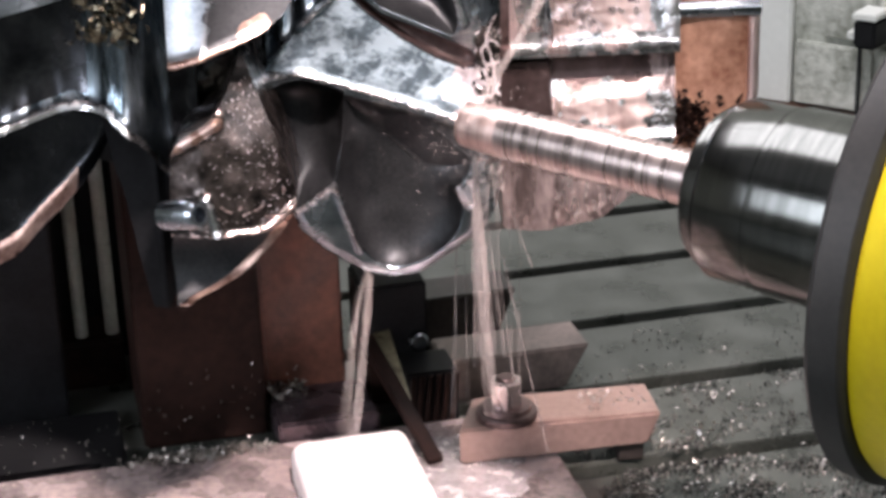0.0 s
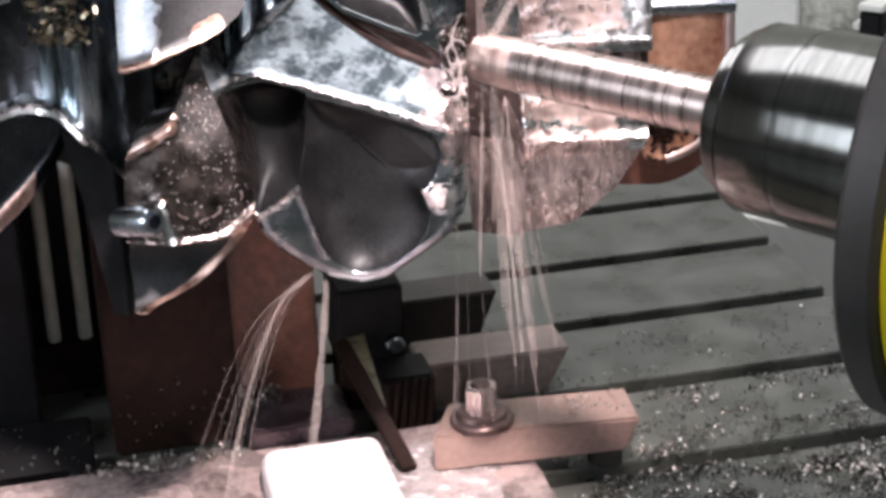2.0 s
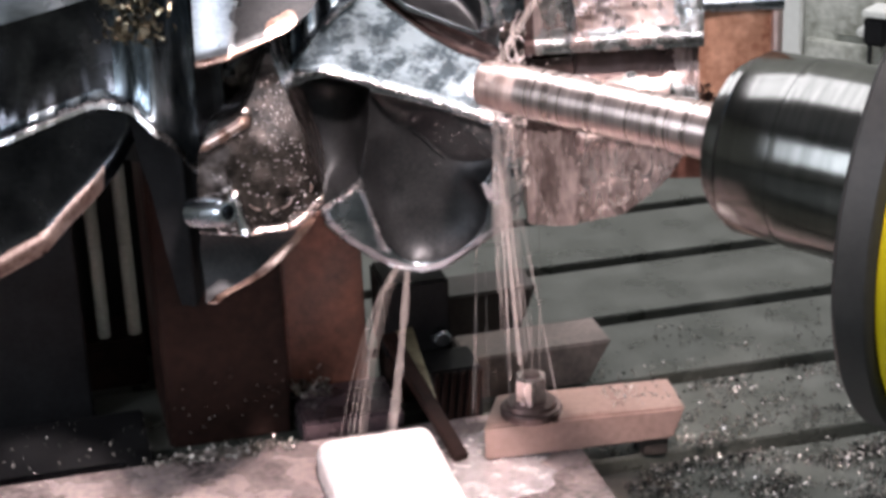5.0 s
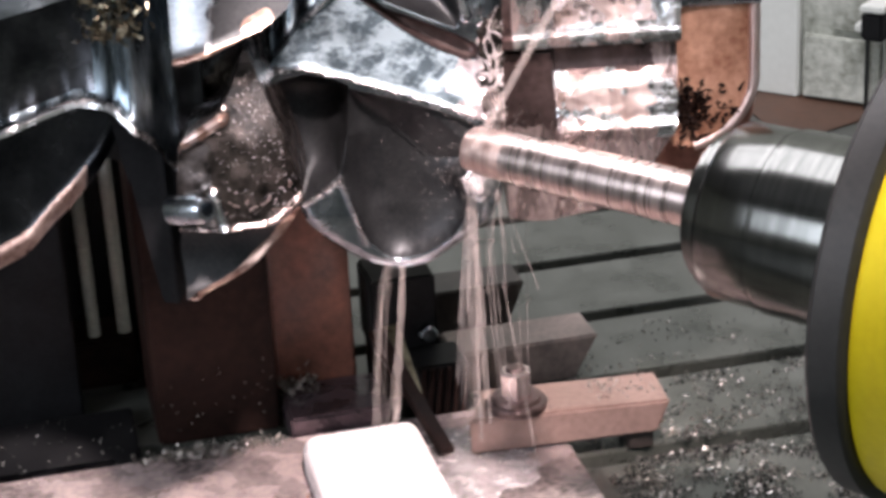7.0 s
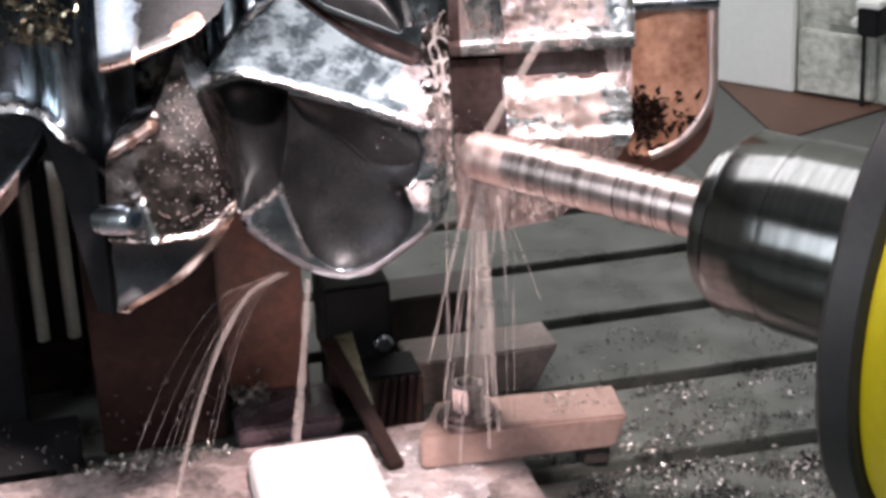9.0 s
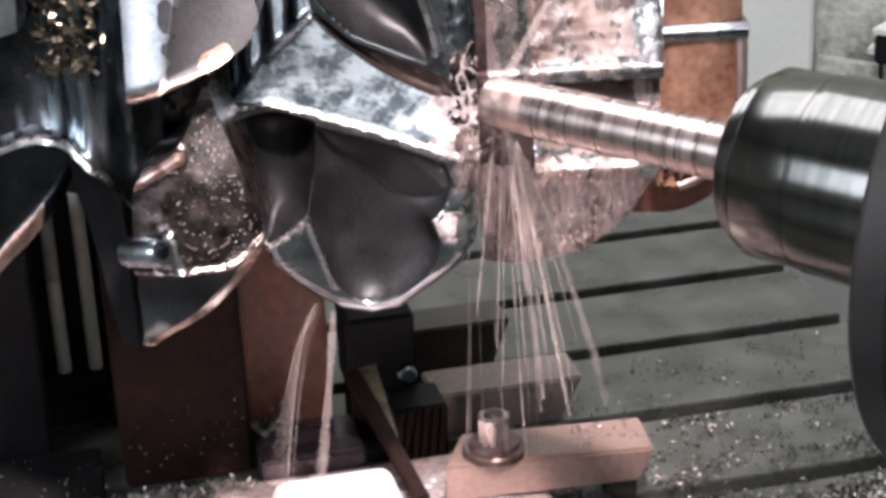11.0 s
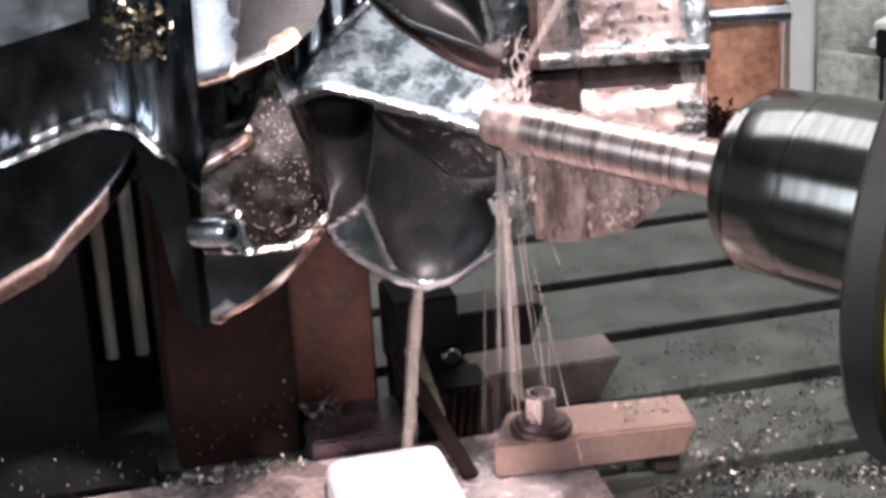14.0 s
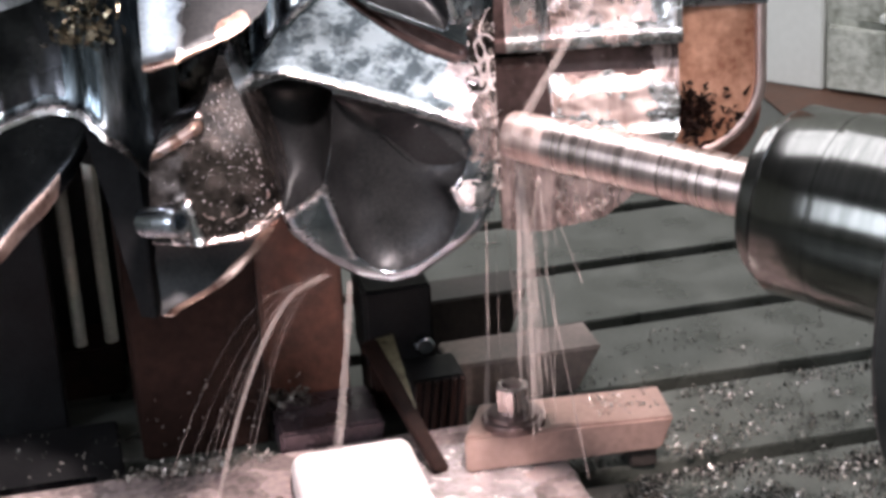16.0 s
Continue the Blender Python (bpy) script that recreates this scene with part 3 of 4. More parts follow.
# ---- fixture on the table ----


def single(name, bm, material, label, category, m=None, group=""):
    ob = part(name, bm, material, smooth=True)
    if m:
        ob.matrix_world = m
    return tagged(ob, label, category, group)


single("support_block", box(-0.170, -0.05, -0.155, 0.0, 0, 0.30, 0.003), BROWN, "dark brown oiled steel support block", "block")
single("support_block", box(-0.046, 0.035, -0.118, 0.0, 0, 0.30, 0.003), RUSTDARK, "reddish rough steel support block", "block")
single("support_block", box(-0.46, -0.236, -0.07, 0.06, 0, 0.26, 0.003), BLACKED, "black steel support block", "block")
# Filler added to keep the gap behind the rods dark.
single("backing_block", box(-0.30, -0.10, 0.07, 0.16, 0, 0.36, 0.003), BLACKED, "black filler block, added to darken the gap behind the rods", "block")
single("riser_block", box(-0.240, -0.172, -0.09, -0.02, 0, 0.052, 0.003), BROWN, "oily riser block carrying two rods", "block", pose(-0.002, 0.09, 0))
for x in (-0.215, -0.184):
    single("guide_rod", lathe([(0.052, 0.0070), (0.15, 0.0070), (0.151, 0.0056), (0.153, 0.0070), (0.33, 0.0070)], 20, 'Z'), PALE, "slim ground steel rod standing on a riser", "rod", pose(x, 0.02, 0, 0, 0, 0), "guide rods")
tray = thing("oil_tray", pose(0, 0, 0), "black oily sheet-metal tray at the foot of the blocks", "tray")
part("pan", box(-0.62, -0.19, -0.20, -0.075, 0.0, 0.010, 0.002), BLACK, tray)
part("lip", box(-0.62, -0.215, -0.200, -0.196, 0.0102, 0.017, 0.0012), DIM, tray, "worn shiny lip")
single("base_plate", box(-0.62, 0.20, -0.60, -0.204, 0.0, 0.014, 0.002), PLATE, "wet steel base plate lying on the worktable", "plate")
single("wet_ledge", box(-0.046, 0.052, -0.200, -0.119, 0.0, 0.030, 0.003), LEDGE, "purple-brown wet steel ledge before the rusty block", "block")
single("ground_plate", slab(-0.047, 0.063, -0.42, -0.266, 0.0142, 0.048, 0.014), WHITE, "bright ground steel block glaring in the light", "block")


def coolant_pool():
    """Milky coolant standing on the base plate round the bright block."""
    bm = bmesh.new()
    ring = []
    for k in range(96):
        a = k / 96 * 2 * math.pi
        q = 1 + 0.28 * noise.noise((math.cos(a) * 2.2, math.sin(a) * 2.2, 1.7)) + 0.10 * noise.noise((math.cos(a) * 7, math.sin(a) * 7, 5))
        ring.append(bm.verts.new((0.085 + 0.085 * q * math.cos(a), -0.315 + 0.075 * q * math.sin(a), 0.0150)))
    top = bm.faces.new(ring)
    out = bmesh.ops.extrude_face_region(bm, geom=[top])
    for v in out["geom"]:
        if isinstance(v, bmesh.types.BMVert):
            v.co.z += 0.0012
    bmesh.ops.recalc_face_normals(bm, faces=bm.faces)
    single("coolant_pool", bm, FOAM, "milky coolant pool beside the bright block", "coolant")


coolant_pool()


def strap_clamp():
    c = thing("strap_clamp", pose(0.2, -0.28, 0, 0, 0, -6) @ pose(-0.2, 0.29, 0), "tan steel strap clamp with a bolt, bridging to a heel block", "clamp")
    bm = box(0.108, 0.298, -0.322, -0.258, 0.020, 0.052, 0)
    for v in bm.verts:
        if v.co.x < 0.2 and v.co.y > -0.29:
            v.co.x += 0.022
        if v.co.z < 0.04:
            if v.co.x > 0.2:
                v.co.x -= 0.012
            else:
                v.co.z = 0.0162
    bmesh.ops.bevel(bm, geom=bm.edges[:], offset=0.0025, segments=2, affect='EDGES')
    part("strap", bm, CLAMP, c)
    part("heel_block", box(0.258, 0.283, -0.315, -0.268, 0.0, 0.0205, 0.002), DARKBLOCK, c)
    at = pose(0.156, -0.3015, 0)
    part("washer", lathe([(0.052, 0.0285), (0.0575, 0.0290), (0.0595, 0.0275), (0.0600, 0.0235), (0.0640, 0.0225), (0.0645, 0.0200)], 48, 'Z'), UMBER, c, "wet coppery washer", True).matrix_local = at
    part("nut", lathe([(0.0600, 0.0140), (0.0615, 0.0158), (0.0880, 0.0158), (0.0900, 0.0140), (0.0900, 0.0105), (0.0850, 0.0100)], 6, 'Z'), WET, c, "wet hexagon nut").matrix_local = at @ pose(0, 0, 0, 0, 0, 22)
    rings = []
    for k in range(10):
        rings += [(0.0845 + 0.0007 * k, 0.0096), (0.0848 + 0.0007 * k, 0.0086)]
    part("stud", lathe([(0.0, 0.0092), (0.084, 0.0092)] + rings + [(0.0925, 0.0075)], 24, 'Z'), UMBER, c, "threaded stud end", True).matrix_local = at
    part("dimple", lathe([(0.0505, 0.0032), (0.0524, 0.0034)], 16, 'Z'), BLACK, c, "small dark hole in the strap").matrix_local = pose(0.199, -0.300, 0)
    part("wear_plate", box(0.186, 0.230, -0.318, -0.262, 0.0515, 0.0530, 0.0006), CLAMP, c, "slightly raised worn patch")


strap_clamp()


def step_block(x0, x1, lean, y0, y1, z1, material, label):
    """A block whose end leans out towards the top."""
    bm = box(x0, x1, y0, y1, 0, z1, 0)
    for v in bm.verts:
        if v.co.x > (x0 + x1) / 2 and v.co.z < z1 / 2:
            v.co.x -= lean
    bmesh.ops.bevel(bm, geom=bm.edges[:], offset=0.002, segments=2, affect='EDGES')
    return single("step_block", bm, material, label, "block", None, "step blocks")


step_block(0.13, 0.282, 0.026, -0.143, -0.082, 0.045, BLOCK, "grey-pink steel step block beside the clamp")
step_block(0.12, 0.242, 0.024, -0.012, 0.045, 0.058, DARKBLOCK, "dark grey steel step block under the turbine")


def strut():
    a, b = Vector((0.050, -0.160, 0.092)), Vector((0.086, -0.296, 0.02))
    d = b - a
    m = Matrix.Translation(a) @ d.to_track_quat('Z', 'Y').to_matrix().to_4x4()
    s = thing("stop_strut", m, "dark steel strut with a brass-coloured edge", "strut")
    part("bar", box(-0.009, 0.006, -0.004, 0.004, 0, d.length, 0.0015), BROWN, s)
    bm = box(0.0062, 0.018, -0.003, 0.003, 0.0, d.length * 0.55, 0)
    for v in bm.verts:
        if v.co.x > 0.01:
            v.co.x = 0.0070 if v.co.z > 0.05 else 0.024
    bmesh.ops.recalc_face_normals(bm, faces=bm.faces)
    part("edge_strip", bm, BRASS, s, "worn brass edge")


strut()


def serrated_block():
    """A dark toothed block between the screw block and the clamp."""
    b = thing("serrated_block", pose(0.122, -0.165, 0, 0, 0, 0), "dark toothed steel block standing between clamp and strut", "block")
    part("body", box(-0.040, 0.012, -0.022, 0.03, 0, 0.058, 0.002), BLACK, b)
    for k in range(6):
        bm = box(-0.0025, 0.0025, -0.0265, -0.0222, 0.001, 0.056, 0.0008, 1)
        for v in bm.verts:
            v.co.x += -0.036 + 0.0085 * k + 0.12 * (v.co.z - 0.028)
        part("tooth", bm, BROWN, b)


serrated_block()


def screw_block():
    b = thing("screw_block", pose(0, 0, 0), "black steel block with a bright cap screw", "block")
    part("body", box(0.052, 0.118, -0.13, -0.06, 0.05, 0.13, 0.003), BLACK, b)
    part("foot", box(0.055, 0.115, -0.128, -0.062, 0, 0.05, 0.003), BROWN, b)
    s = part("screw", lathe([(-0.004, 0.009), (0.006, 0.009), (0.008, 0.007)], 20), STEEL, b, "bright screw head", True)
    s.matrix_local = pose(0.107, -0.134, 0.07, 0, 0, -90)


screw_block()

# ---- milling spindle ----


def milling_spindle():
    s = thing("milling_spindle", pose(0.0856, -0.469, 0.388, 0, 0, SPINDLE), "yellow milling head with a long wet boring bar", "milling spindle")
    part("cutter", lathe([(-0.008, 0.012), (-0.006, 0.0175), (0.016, 0.0190), (0.030, 0.0190)], 40), CUTTER, s, "coppery cutter tip", True)
    part("boring_bar", lathe([(0.030, 0.0190), (0.031, 0.0199), (0.062, 0.0200), (0.0622, 0.0198), (0.0634, 0.0198), (0.0636, 0.0200), (0.15, 0.0203), (0.235, 0.0208)], 64), BAR, s, "bright ground bar with turning marks", True)
    part("tool_holder", lathe([(0.208, 0.030), (0.208, 0.052), (0.2105, 0.0545), (0.216, 0.0550), (0.2165, 0.059), (0.222, 0.0595), (0.2225, 0.062), (0.226, 0.0645), (0.262, 0.0650), (0.2622, 0.0646), (0.267, 0.0648), (0.2672, 0.0666), (0.3585, 0.0680)], 96), HOLDER, s, "dark polished tool holder", True)
    part("spindle_ring", lathe([(0.358, 0.06), (0.358, 0.162), (0.362, 0.166), (0.381, 0.167), (0.384, 0.163)], 128), RING, s, "dark grey spindle ring", True)
    part("head", lathe([(0.3845, 0.10), (0.3845, 0.158), (0.389, 0.161), (0.70, 0.166)], 128), YELLOW, s, "yellow painted head", True)
    return s


spindle = milling_spindle()


# ---- swarf ----


def swarf(name, count, spot, size, material, label, seed):
    """Loose curled chips, strewn by spot(random)."""
    rnd = random.Random(seed)
    verts, faces = [], []
    for _ in range(count):
        c = Vector(spot(rnd))
        turn = Euler((rnd.uniform(0, 6.3), rnd.uniform(0, 6.3), rnd.uniform(0, 6.3))).to_matrix()
        r, w, n = size * rnd.uniform(0.4, 1.3), size * rnd.uniform(0.25, 0.7), rnd.randint(3, 6)
        base, span = len(verts), rnd.uniform(1.2, 4.0)
        for k in range(n + 1):
            a = span * k / n
            for side in (-1, 1):
                verts.append(c + turn @ Vector((r * math.cos(a), side * w / 2 + 0.2 * w * k, r * math.sin(a))))
        for k in range(n):
            faces.append((base + 2 * k, base + 2 * k + 1, base + 2 * k + 3, base + 2 * k + 2))
    me = bpy.data.meshes.new(name)
    me.from_pydata([tuple(v) for v in verts], [], faces)
    me.materials.append(material)
    ob = new(name, me)
    return tagged(ob, label, "swarf", kind="stuff")


def on_table(rnd):
    while True:
        x, y = rnd.uniform(0.22, 0.62), rnd.uniform(-0.62, -0.03)
        heap = max(0.0, 0.45 + 1.5 * noise.noise((x * 22, y * 34, 0)))
        near = rnd.random() < heap * (1.0 if y < -0.33 else 0.3 if y < -0.17 else 0.05)
        if near and abs((y + 0.16) % 0.16) > 0.013 and abs((y + 0.16) % 0.16) < 0.147:
            return x, y, 0.002


swarf("table_swarf", 4600, on_table, 0.0030, CHIP, "small bright steel chips strewn over the table", 3)
swarf("fine_swarf", 7000, on_table, 0.0021, BLACK, "dark oily chips strewn over the table", 33)
swarf("plate_swarf", 520, lambda r: (r.triangular(-0.20, -0.05, -0.12), r.gauss(-0.212, 0.006), 0.0165 + abs(r.gauss(0, 0.002))), 0.0034, CHIP, "wet chips lying on the base plate", 5)
swarf("dark_swarf", 300, lambda r: (r.uniform(-0.2, 0.0), r.uniform(-0.40, -0.33), 0.017), 0.0035, RUST, "brown chips on the base plate", 6)


swarf("tray_swarf", 60, lambda r: (r.uniform(-0.36, -0.19), r.uniform(-0.19, -0.08), 0.0115), 0.0020, CHIP, "wet chips lying in the black tray", 15)
swarf("stuck_swarf", 30, lambda r: (r.uniform(-0.165, -0.055), -0.1565, abs(r.gauss(0.03, 0.05)) + 0.008), 0.0020, CHIP, "few chips stuck to the brown block", 16)
swarf("clamp_swarf", 60, lambda r: (r.uniform(0.225, 0.285), r.uniform(-0.305, -0.265), 0.0545), 0.003, CHIP, "bright chips lying on the strap clamp", 14)


swarf("heaped_swarf", 90, lambda r: (r.gauss(0.325, 0.016), r.gauss(-0.305, 0.010), 0.003 + abs(r.gauss(0, 0.005))), 0.0042, CHIP, "small heap of bright curled chips beside the clamp", 24)


def on_neck(rnd):
    p = FACING @ Vector((rnd.gauss(-0.158, 0.012), -0.062 + rnd.uniform(-0.006, 0.004), rnd.uniform(0.145, 0.235)))
    return p


swarf("neck_swarf", 220, on_neck, 0.0066, GOLD, "straw-coloured chips clinging to the runner", 8)
swarf("block_swarf", 110, lambda r: (r.uniform(-0.045, -0.008), r.uniform(-0.150, -0.120), 0.031 + abs(r.gauss(0, 0.006))), 0.0035, CHIP, "wet chips heaped by the support block", 9)

# ---- coolant ----


def fall(top, bottom, sway, n=18):
    """Points of a falling thread that leaves sideways and bends down."""
    out = []
    for k in range(n + 1):
        q = k / n
        out.append((top[0] + (bottom[0] - top[0]) * q ** sway, top[1] + (bottom[1] - top[1]) * q ** sway, top[2] + (bottom[2] - top[2]) * q))
    return out


def coolant_jet():
    jet = thing("coolant_jet", pose(0.0856, -0.469, 0.388), "thin jet of milky coolant hitting the cutter", "coolant")
    part("jet", tube([(-0.010 + 0.05 * k / 12 * 3, -0.028 - 0.004 * k, 0.012 + 0.09 * k / 12 * 3) for k in range(13)], 0.0032, 8, 0.12, 2), WATER, jet, "", True)
    rnd = random.Random(12)
    bm = bmesh.new()
    for _ in range(520):
        a, r = rnd.uniform(0, 6.3), abs(rnd.gauss(0, 0.030)) + 0.012
        m = Matrix.Translation((r * math.cos(a) - 0.01, -0.02 + rnd.uniform(-0.03, 0.02), r * math.sin(a) * 0.9))
        bmesh.ops.create_icosphere(bm, subdivisions=1, radius=rnd.uniform(0.0002, 0.0008), matrix=m)
    for k in range(7):
        a, drop = rnd.uniform(-0.018, 0.026), rnd.uniform(0.04, 0.10)
        part("spray_thread", tube(fall((0.004, -0.034, -0.02), (0.006 + a, -0.034 + rnd.uniform(-0.01, 0.01), -0.02 - drop), 0.9), rnd.uniform(0.0002, 0.00035), 5, 0.8, k), WATER, jet, "", True)
    part("spray", bm, WATER, jet, "fine spray of drops", True)["kind"] = "stuff"
    return jet


def curtain():
    """Thin threads that run down from the bucket edges to the clamp."""
    c = thing("coolant_curtain", pose(0.13, -0.32, 0.268), "threads of coolant falling from the cutter", "coolant")
    rnd = random.Random(21)
    for k in range(6):
        x, y = rnd.uniform(0.0, 0.07), rnd.uniform(-0.02, 0.04)
        drop = 0.20 if y < 0.01 else 0.255
        part("thread", tube(fall((x, y, rnd.uniform(-0.01, 0.02)), (x + rnd.uniform(-0.012, 0.008), y, -drop), 1.4), rnd.uniform(0.0003, 0.0008), 6, 0.5, k), WATER, c, "", True)
    return c


def cutter_stream():
    """Ribbons that run from under the cutter down to the plate."""
    c = thing("coolant_stream", pose(0.0856, -0.469, 0.388), "broken ribbons of coolant falling from the cutter", "coolant")
    rnd = random.Random(71)
    for k in range(5):
        x, drop = rnd.gauss(0.0, 0.016), rnd.uniform(0.16, 0.335)
        start = rnd.uniform(0.0, 0.10) if k % 3 else 0.0
        part("thread", tube(fall((x * 0.5, 0.15 * start, -0.018 - start), (x * 1.5, 0.15 * drop, -0.02 - drop), 1.0), rnd.uniform(0.0007, 0.0012) if k < 2 else rnd.uniform(0.0003, 0.0007), 7, 0.55, 70 + k, 0.4), WATER, c, "", True)
    return c


def cutter_fan():
    """Thin threads thrown off the cutter, spread towards +x of the fan."""
    c = thing("coolant_fan", pose(0.0856, -0.469, 0.388), "fan of fine coolant threads thrown off the cutter", "coolant")
    rnd = random.Random(83)
    for k in range(28):
        far, drop = rnd.triangular(-0.004, 0.115, 0.03), rnd.uniform(0.09, 0.25)
        start = rnd.uniform(0.0, 0.5)
        pts = [p for i, p in enumerate(fall((0.002, 0.0, -0.014), (far, rnd.uniform(-0.01, 0.01), -0.02 - drop), 0.85, 24)) if i >= start * 24 * 0.6]
        part("thread", tube(pts, rnd.uniform(0.0003, 0.0008) if k % 6 else 0.0012, 6, 0.6, 90 + k), WATER, c, "", True)
    return c


def run_off(lean, threads, seed, spread, reach, thick, broad=0):
    """Coolant running off the lip of the front bucket; it leaves towards its own -x. broad: how many of its threads are flat ribbons."""
    c = thing("coolant_stream", FACING @ pose(0, 0, 0), "stream of coolant running off the bucket lip", "coolant")
    rnd = random.Random(seed)
    for k in range(threads):
        x, far = rnd.uniform(-spread, spread), rnd.uniform(0.55, 1.1)
        r = thick * rnd.uniform(0.5, 1.1)
        flat = 1.0
        if k < broad:
            r, flat, far = thick * rnd.uniform(4, 6), 0.12, 0.75 + 0.17 * k
        path = fall((x, rnd.uniform(-0.006, 0.006), 0), (x - reach * far, rnd.uniform(-0.012, 0.012), -0.222 - rnd.uniform(0, 0.02)), lean + rnd.uniform(-0.06, 0.06))
        part("thread", tube(path, r, 8, 0.3, seed + k, flat), WATER, c, "", True)
    return c


jet = coolant_jet()
threads = curtain()
ribbons = cutter_stream()
fan = cutter_fan()
stream = run_off(1.1, 2, 31, 0.003, 0.042, 0.0006, 1)
arc = run_off(0.56, 9, 41, 0.012, 0.150, 0.0003, 1)

# ---- stones of the far wall ----


def wall_stones():
    wall = bpy.data.objects["wall_north"]
    rnd = random.Random(17)
    z, row = 0.012, 0
    while z < 1.0:
        tall = rnd.uniform(0.12, 0.2)
        x = 0.02 + 0.07 * (row % 2) if z < 0.5 else -0.3
        while x < 1.3:
            wide = rnd.uniform(0.12, 0.22)
            d = rnd.uniform(0.012, 0.022)
            bm = box(x, x + wide - 0.014, -d, 0, z, z + tall - 0.014, 0.006, 2)
            for v in bm.verts:
                v.co += Vector((rnd.uniform(-1, 1), rnd.uniform(-1, 1), rnd.uniform(-1, 1))) * 0.0025
            part("stone", bm, WALL, wall)
            x += wide
        z += tall
        row += 1
    part("plaster_patch", box(-1.6, 0.01, -0.02, 0, 0.006, 0.5, 0.004), PLASTER, wall, "smooth pale plaster patch")
    part("skirting", box(-1.6, 1.4, -0.012, 0, -0.002, 0.006, 0), OXIDE, wall)


wall_stones()


def oxide_patch():
    bm = box(-0.20, 0.24, -0.29, -0.012, 0.003, 0.005, 0)
    for v in bm.verts:
        if v.co.y < -0.1:
            v.co.x += 0.30 if v.co.x < 0 else -0.09
    ob = part("floor_paint", bm, OXIDE)
    ob.matrix_world = wall_dir
    tagged(ob, "worn red-brown paint on the concrete floor", "floor paint", kind="structure")


oxide_patch()


def chip_trough():
    t = thing("chip_trough", pose(0.80, 0.56, 0, 0, 0, -52), "sheet-metal chip trough with a pale lip, its black bottom standing for table shadow", "chip trough")
    part("lip", box(-1.2, 1.2, 0, 0.012, -0.34, -0.15, 0.002), PLASTER, t, "pale sheet-metal lip")
    # Black bottom stands in for the shadow that the table casts here.
    part("bottom", box(-1.2, 1.2, -0.62, -0.001, -0.36, -0.341, 0.002), BLACK, t)
    part("leg", box(-0.4, -0.36, -0.3, -0.26, -0.5, -0.361, 0.002), BLACK, t)
    part("leg", box(0.4, 0.44, -0.3, -0.26, -0.5, -0.361, 0.002), BLACK, t)


chip_trough()


def switch_box():
    b = thing("switch_box", wall_dir @ pose(0.195, -0.045, 0.183), "black switch box with a white label on the wall", "switch box")
    part("case", box(0.0, 0.052, -0.05, 0.03, 0, 0.064, 0.006), BLACK, b)
    part("label_plate", box(-0.004, 0.054, -0.05, 0.03, 0.0645, 0.080, 0.003), PLASTER, b, "white label plate")
    part("cable_gland", box(-0.024, -0.001, -0.03, 0.01, 0.012, 0.032, 0.004), PLASTER, b, "white cable gland")
    part("conduit", lathe([(-0.178, 0.005), (0.011, 0.005)], 12, 'Z'), RING, b, "thin grey conduit").matrix_local = pose(-0.008, 0.01, 0)


switch_box()

TOOL = [
    (0, 0.0856, -0.4690, 0.3880),
    (0.5, 0.1081, -0.4736, 0.3870),
    (1, 0.1189, -0.4758, 0.3780),
    (1.5, 0.1199, -0.4760, 0.3940),
    (2, 0.1238, -0.4768, 0.4440),
    (2.5, 0.1287, -0.4778, 0.4710),
    (3, 0.1267, -0.4774, 0.4810),
    (3.5, 0.1199, -0.4760, 0.4810),
    (4, 0.1091, -0.4738, 0.4570),
    (4.5, 0.0836, -0.4686, 0.4410),
    (6.8, 0.0777, -0.4674, 0.3560),
    (7, 0.0856, -0.4690, 0.3600),
    (7.5, 0.1120, -0.4744, 0.3580),
    (8, 0.1228, -0.4766, 0.3380),
    (8.5, 0.1287, -0.4778, 0.3310),
    (9, 0.1297, -0.4780, 0.3600),
    (9.5, 0.1307, -0.4782, 0.4070),
    (10, 0.1287, -0.4778, 0.4220),
    (10.2, 0.1258, -0.4772, 0.4220),
    (12.5, 0.1228, -0.4766, 0.4430),
    (13, 0.1062, -0.4732, 0.4220),
    (13.5, 0.0846, -0.4688, 0.4100),
    (14, 0.0807, -0.4680, 0.4000),
    (14.5, 0.0826, -0.4684, 0.3830),
    (15, 0.0964, -0.4712, 0.3860),
    (15.5, 0.1199, -0.4760, 0.3780),
    (16, 0.1238, -0.4768, 0.3760),
]

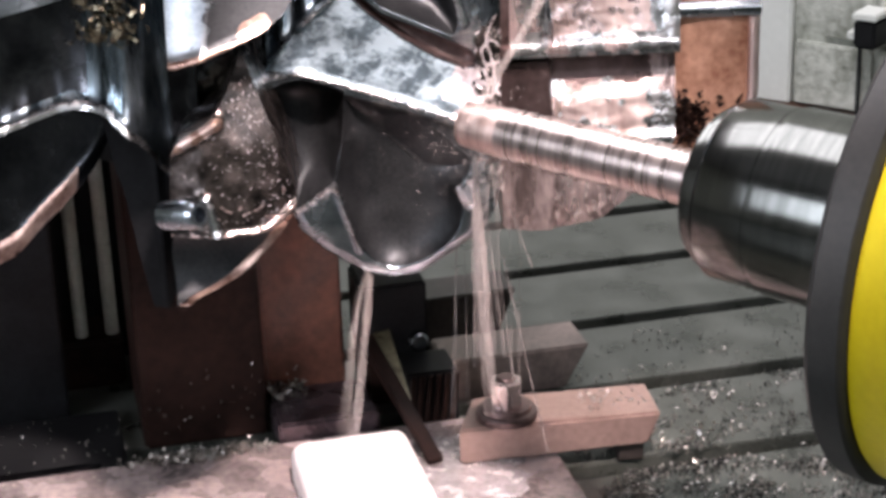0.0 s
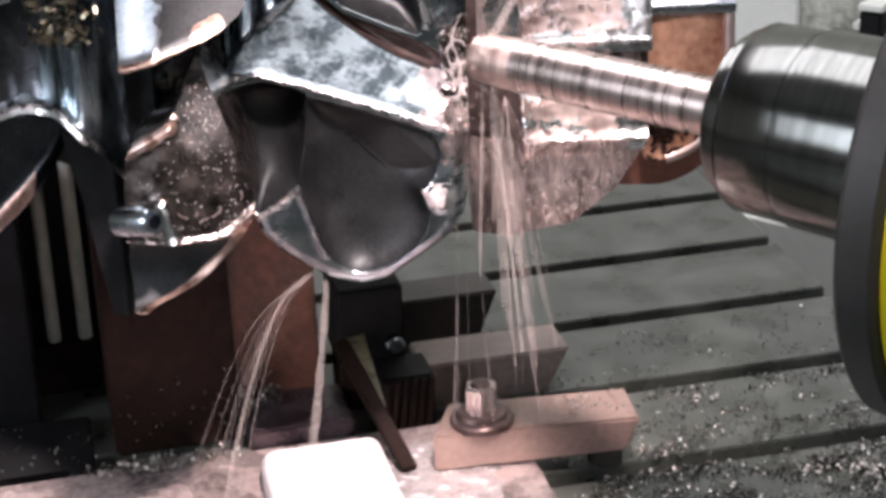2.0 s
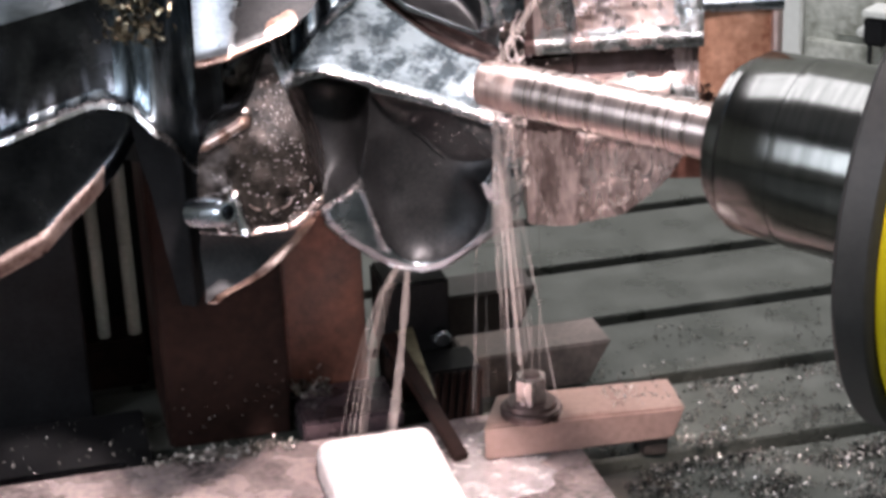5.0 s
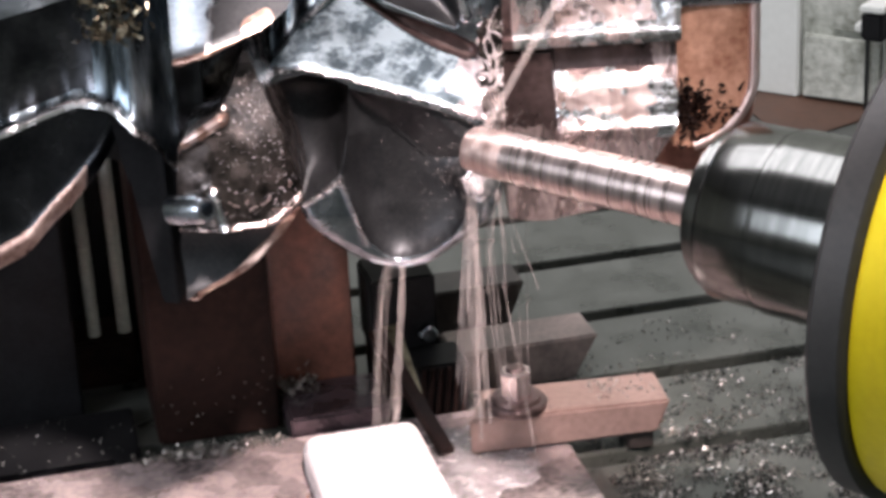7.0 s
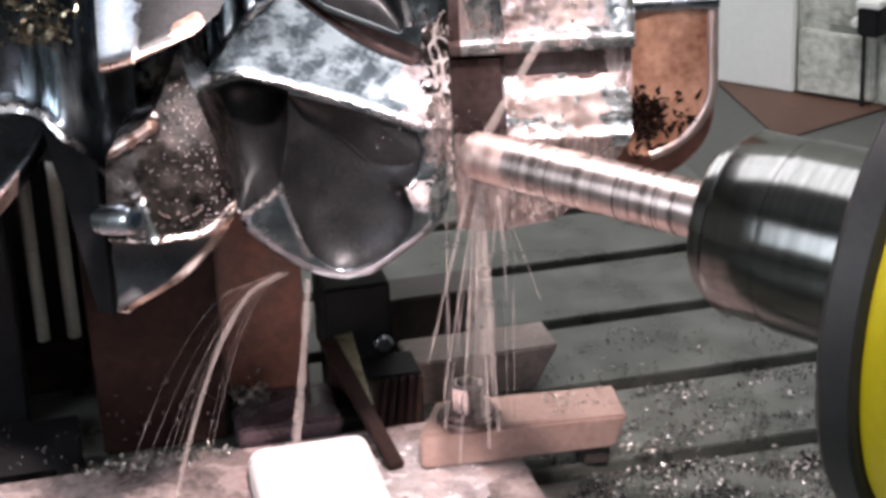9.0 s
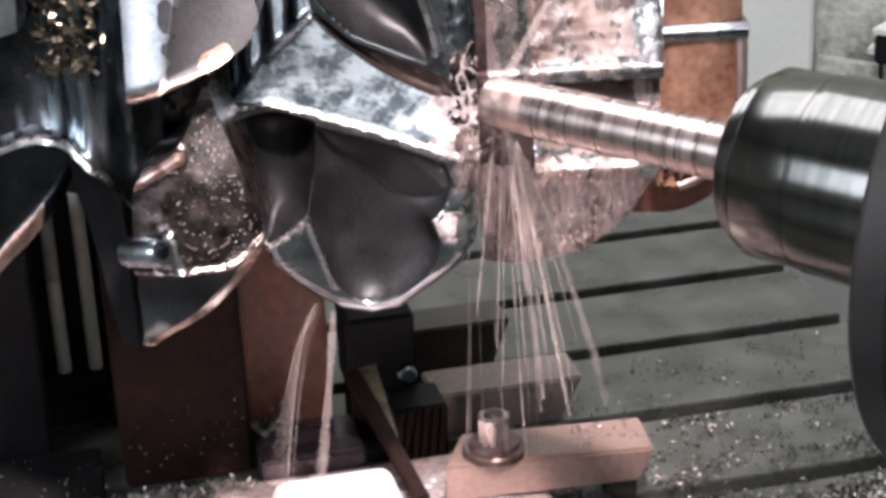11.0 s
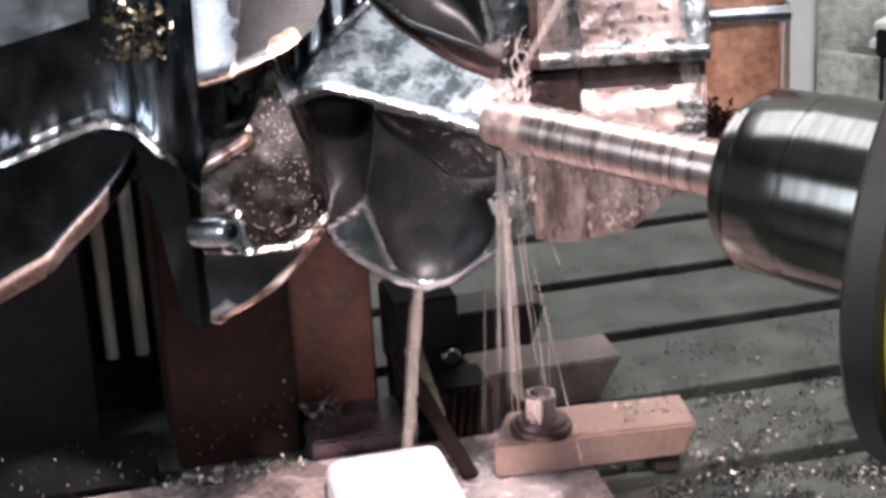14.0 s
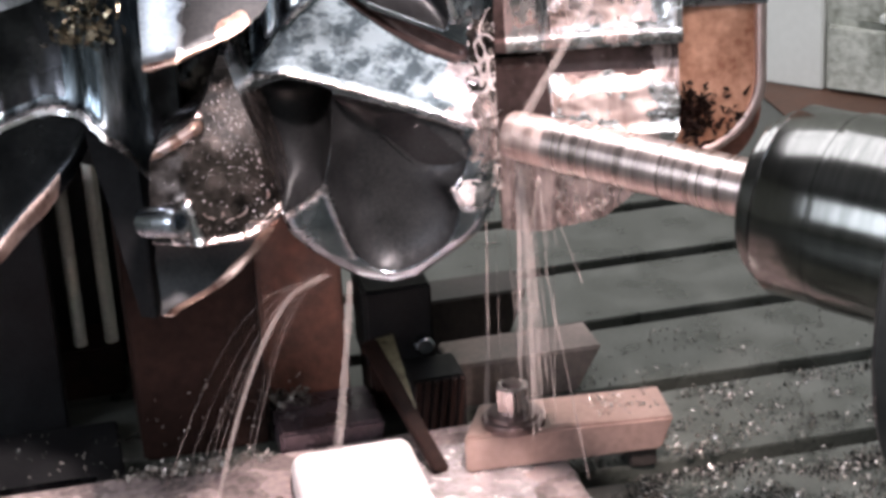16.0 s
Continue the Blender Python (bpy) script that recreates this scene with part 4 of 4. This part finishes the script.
# where the run-off leaves the lip, and the way it leans
STREAM = [
    (0, 0.012, 0), (0.5, 0.008, 10), (1, -0.002, 0), (1.5, -0.004, -10), (2, 0.004, 0), (3, 0.006, 60), (3.5, 0.004, 70), (4, 0.002, 20), (4.5, 0.012, 0),
    (7, 0.03, 30), (7.5, 0.012, 0), (8, 0.002, 0), (9, 0.002, 0), (10, 0.0, 0), (12.5, 0.002, 20), (13, 0.0, 0), (13.5, 0.012, 0), (14.5, 0.03, 20), (15, 0.004, 0), (15.5, 0.002, 0), (16, 0.0, 0),
]
ARC = [
    (0, 0.016, 75), (0.5, 0.006, 20), (1, -0.006, 0), (1.5, -0.016, -5), (2, -0.006, 40), (2.5, 0.0, 80), (3.5, 0.0, 85), (4, -0.006, 60), (4.5, 0.012, 60),
    (7, 0.026, 80), (7.5, 0.006, 20), (8, -0.016, 0), (8.5, -0.016, -5), (9, -0.014, 0), (9.5, -0.014, 25), (10, -0.014, 45), (12.5, 0.002, 85), (13, 0.0, 70), (14, 0.03, 80), (14.5, 0.03, 85), (15, 0.006, 50), (15.5, 0.0, 20), (16, -0.016, 0),
]


# how the ribbons lean under the cutter, and how far the fan is turned away
RIBBONS = [(0, -7), (1, -6), (2, -3), (3, -5), (4, -7), (4.6, -6), (7, -4), (7.5, 2), (8, 6), (8.5, 12), (9, 9), (9.5, 3), (10, 2), (12.5, -3), (13, -6), (13.5, -7), (14.5, -7), (15, -8), (15.5, -5), (16, -5)]
FAN = [(0, 70), (0.5, 75), (1.5, 75), (2, 40), (2.5, 15), (3.5, 12), (4, 18), (4.6, 45), (6.8, 85), (9, 85), (9.5, 60), (10, 25), (12.5, 5), (13.2, 0), (13.6, 30), (14, 75), (14.5, 75), (15, 50), (15.5, 75), (16, 75)]


def raised(t):
    return float(np.interp(t, (0, 3, 4.5, 7, 8.5, 10, 13, 16), (0.010, 0.004, 0.004, 0.010, 0.012, 0.010, 0.0095, 0.010)))


def tool_at(t):
    return tuple(float(np.interp(t, [r[0] for r in TOOL], [r[k] + (raised(t) if k == 3 else 0) for r in TOOL])) for k in (1, 2, 3))


def motions():
    walk(spindle, [(t, pose(x, y, z + raised(t), 0, 2.4, SPINDLE)) for t, x, y, z in TOOL])
    walk(jet, [(t, pose(x, y, z + raised(t))) for t, x, y, z in TOOL])
    walk(threads, [(t, pose(0.125 + 0.6 * (x - 0.11), -0.31 + 0.4 * (0.11 - x), 0.268)) for t, x, y, z in TOOL])
    walk(ribbons, [(t, pose(*tool_at(t), 0, a, 0)) for t, a in RIBBONS])
    walk(fan, [(t, pose(*tool_at(t), 0, 0, a)) for t, a in FAN])
    walk(stream, [(t, FACING @ pose(u + 0.018, 0.004, -0.079, 0, 0, a)) for t, u, a in STREAM])
    walk(arc, [(t, FACING @ pose(u + 0.012, 0.004, -0.075, 0, 0, a)) for t, u, a in ARC])


motions()
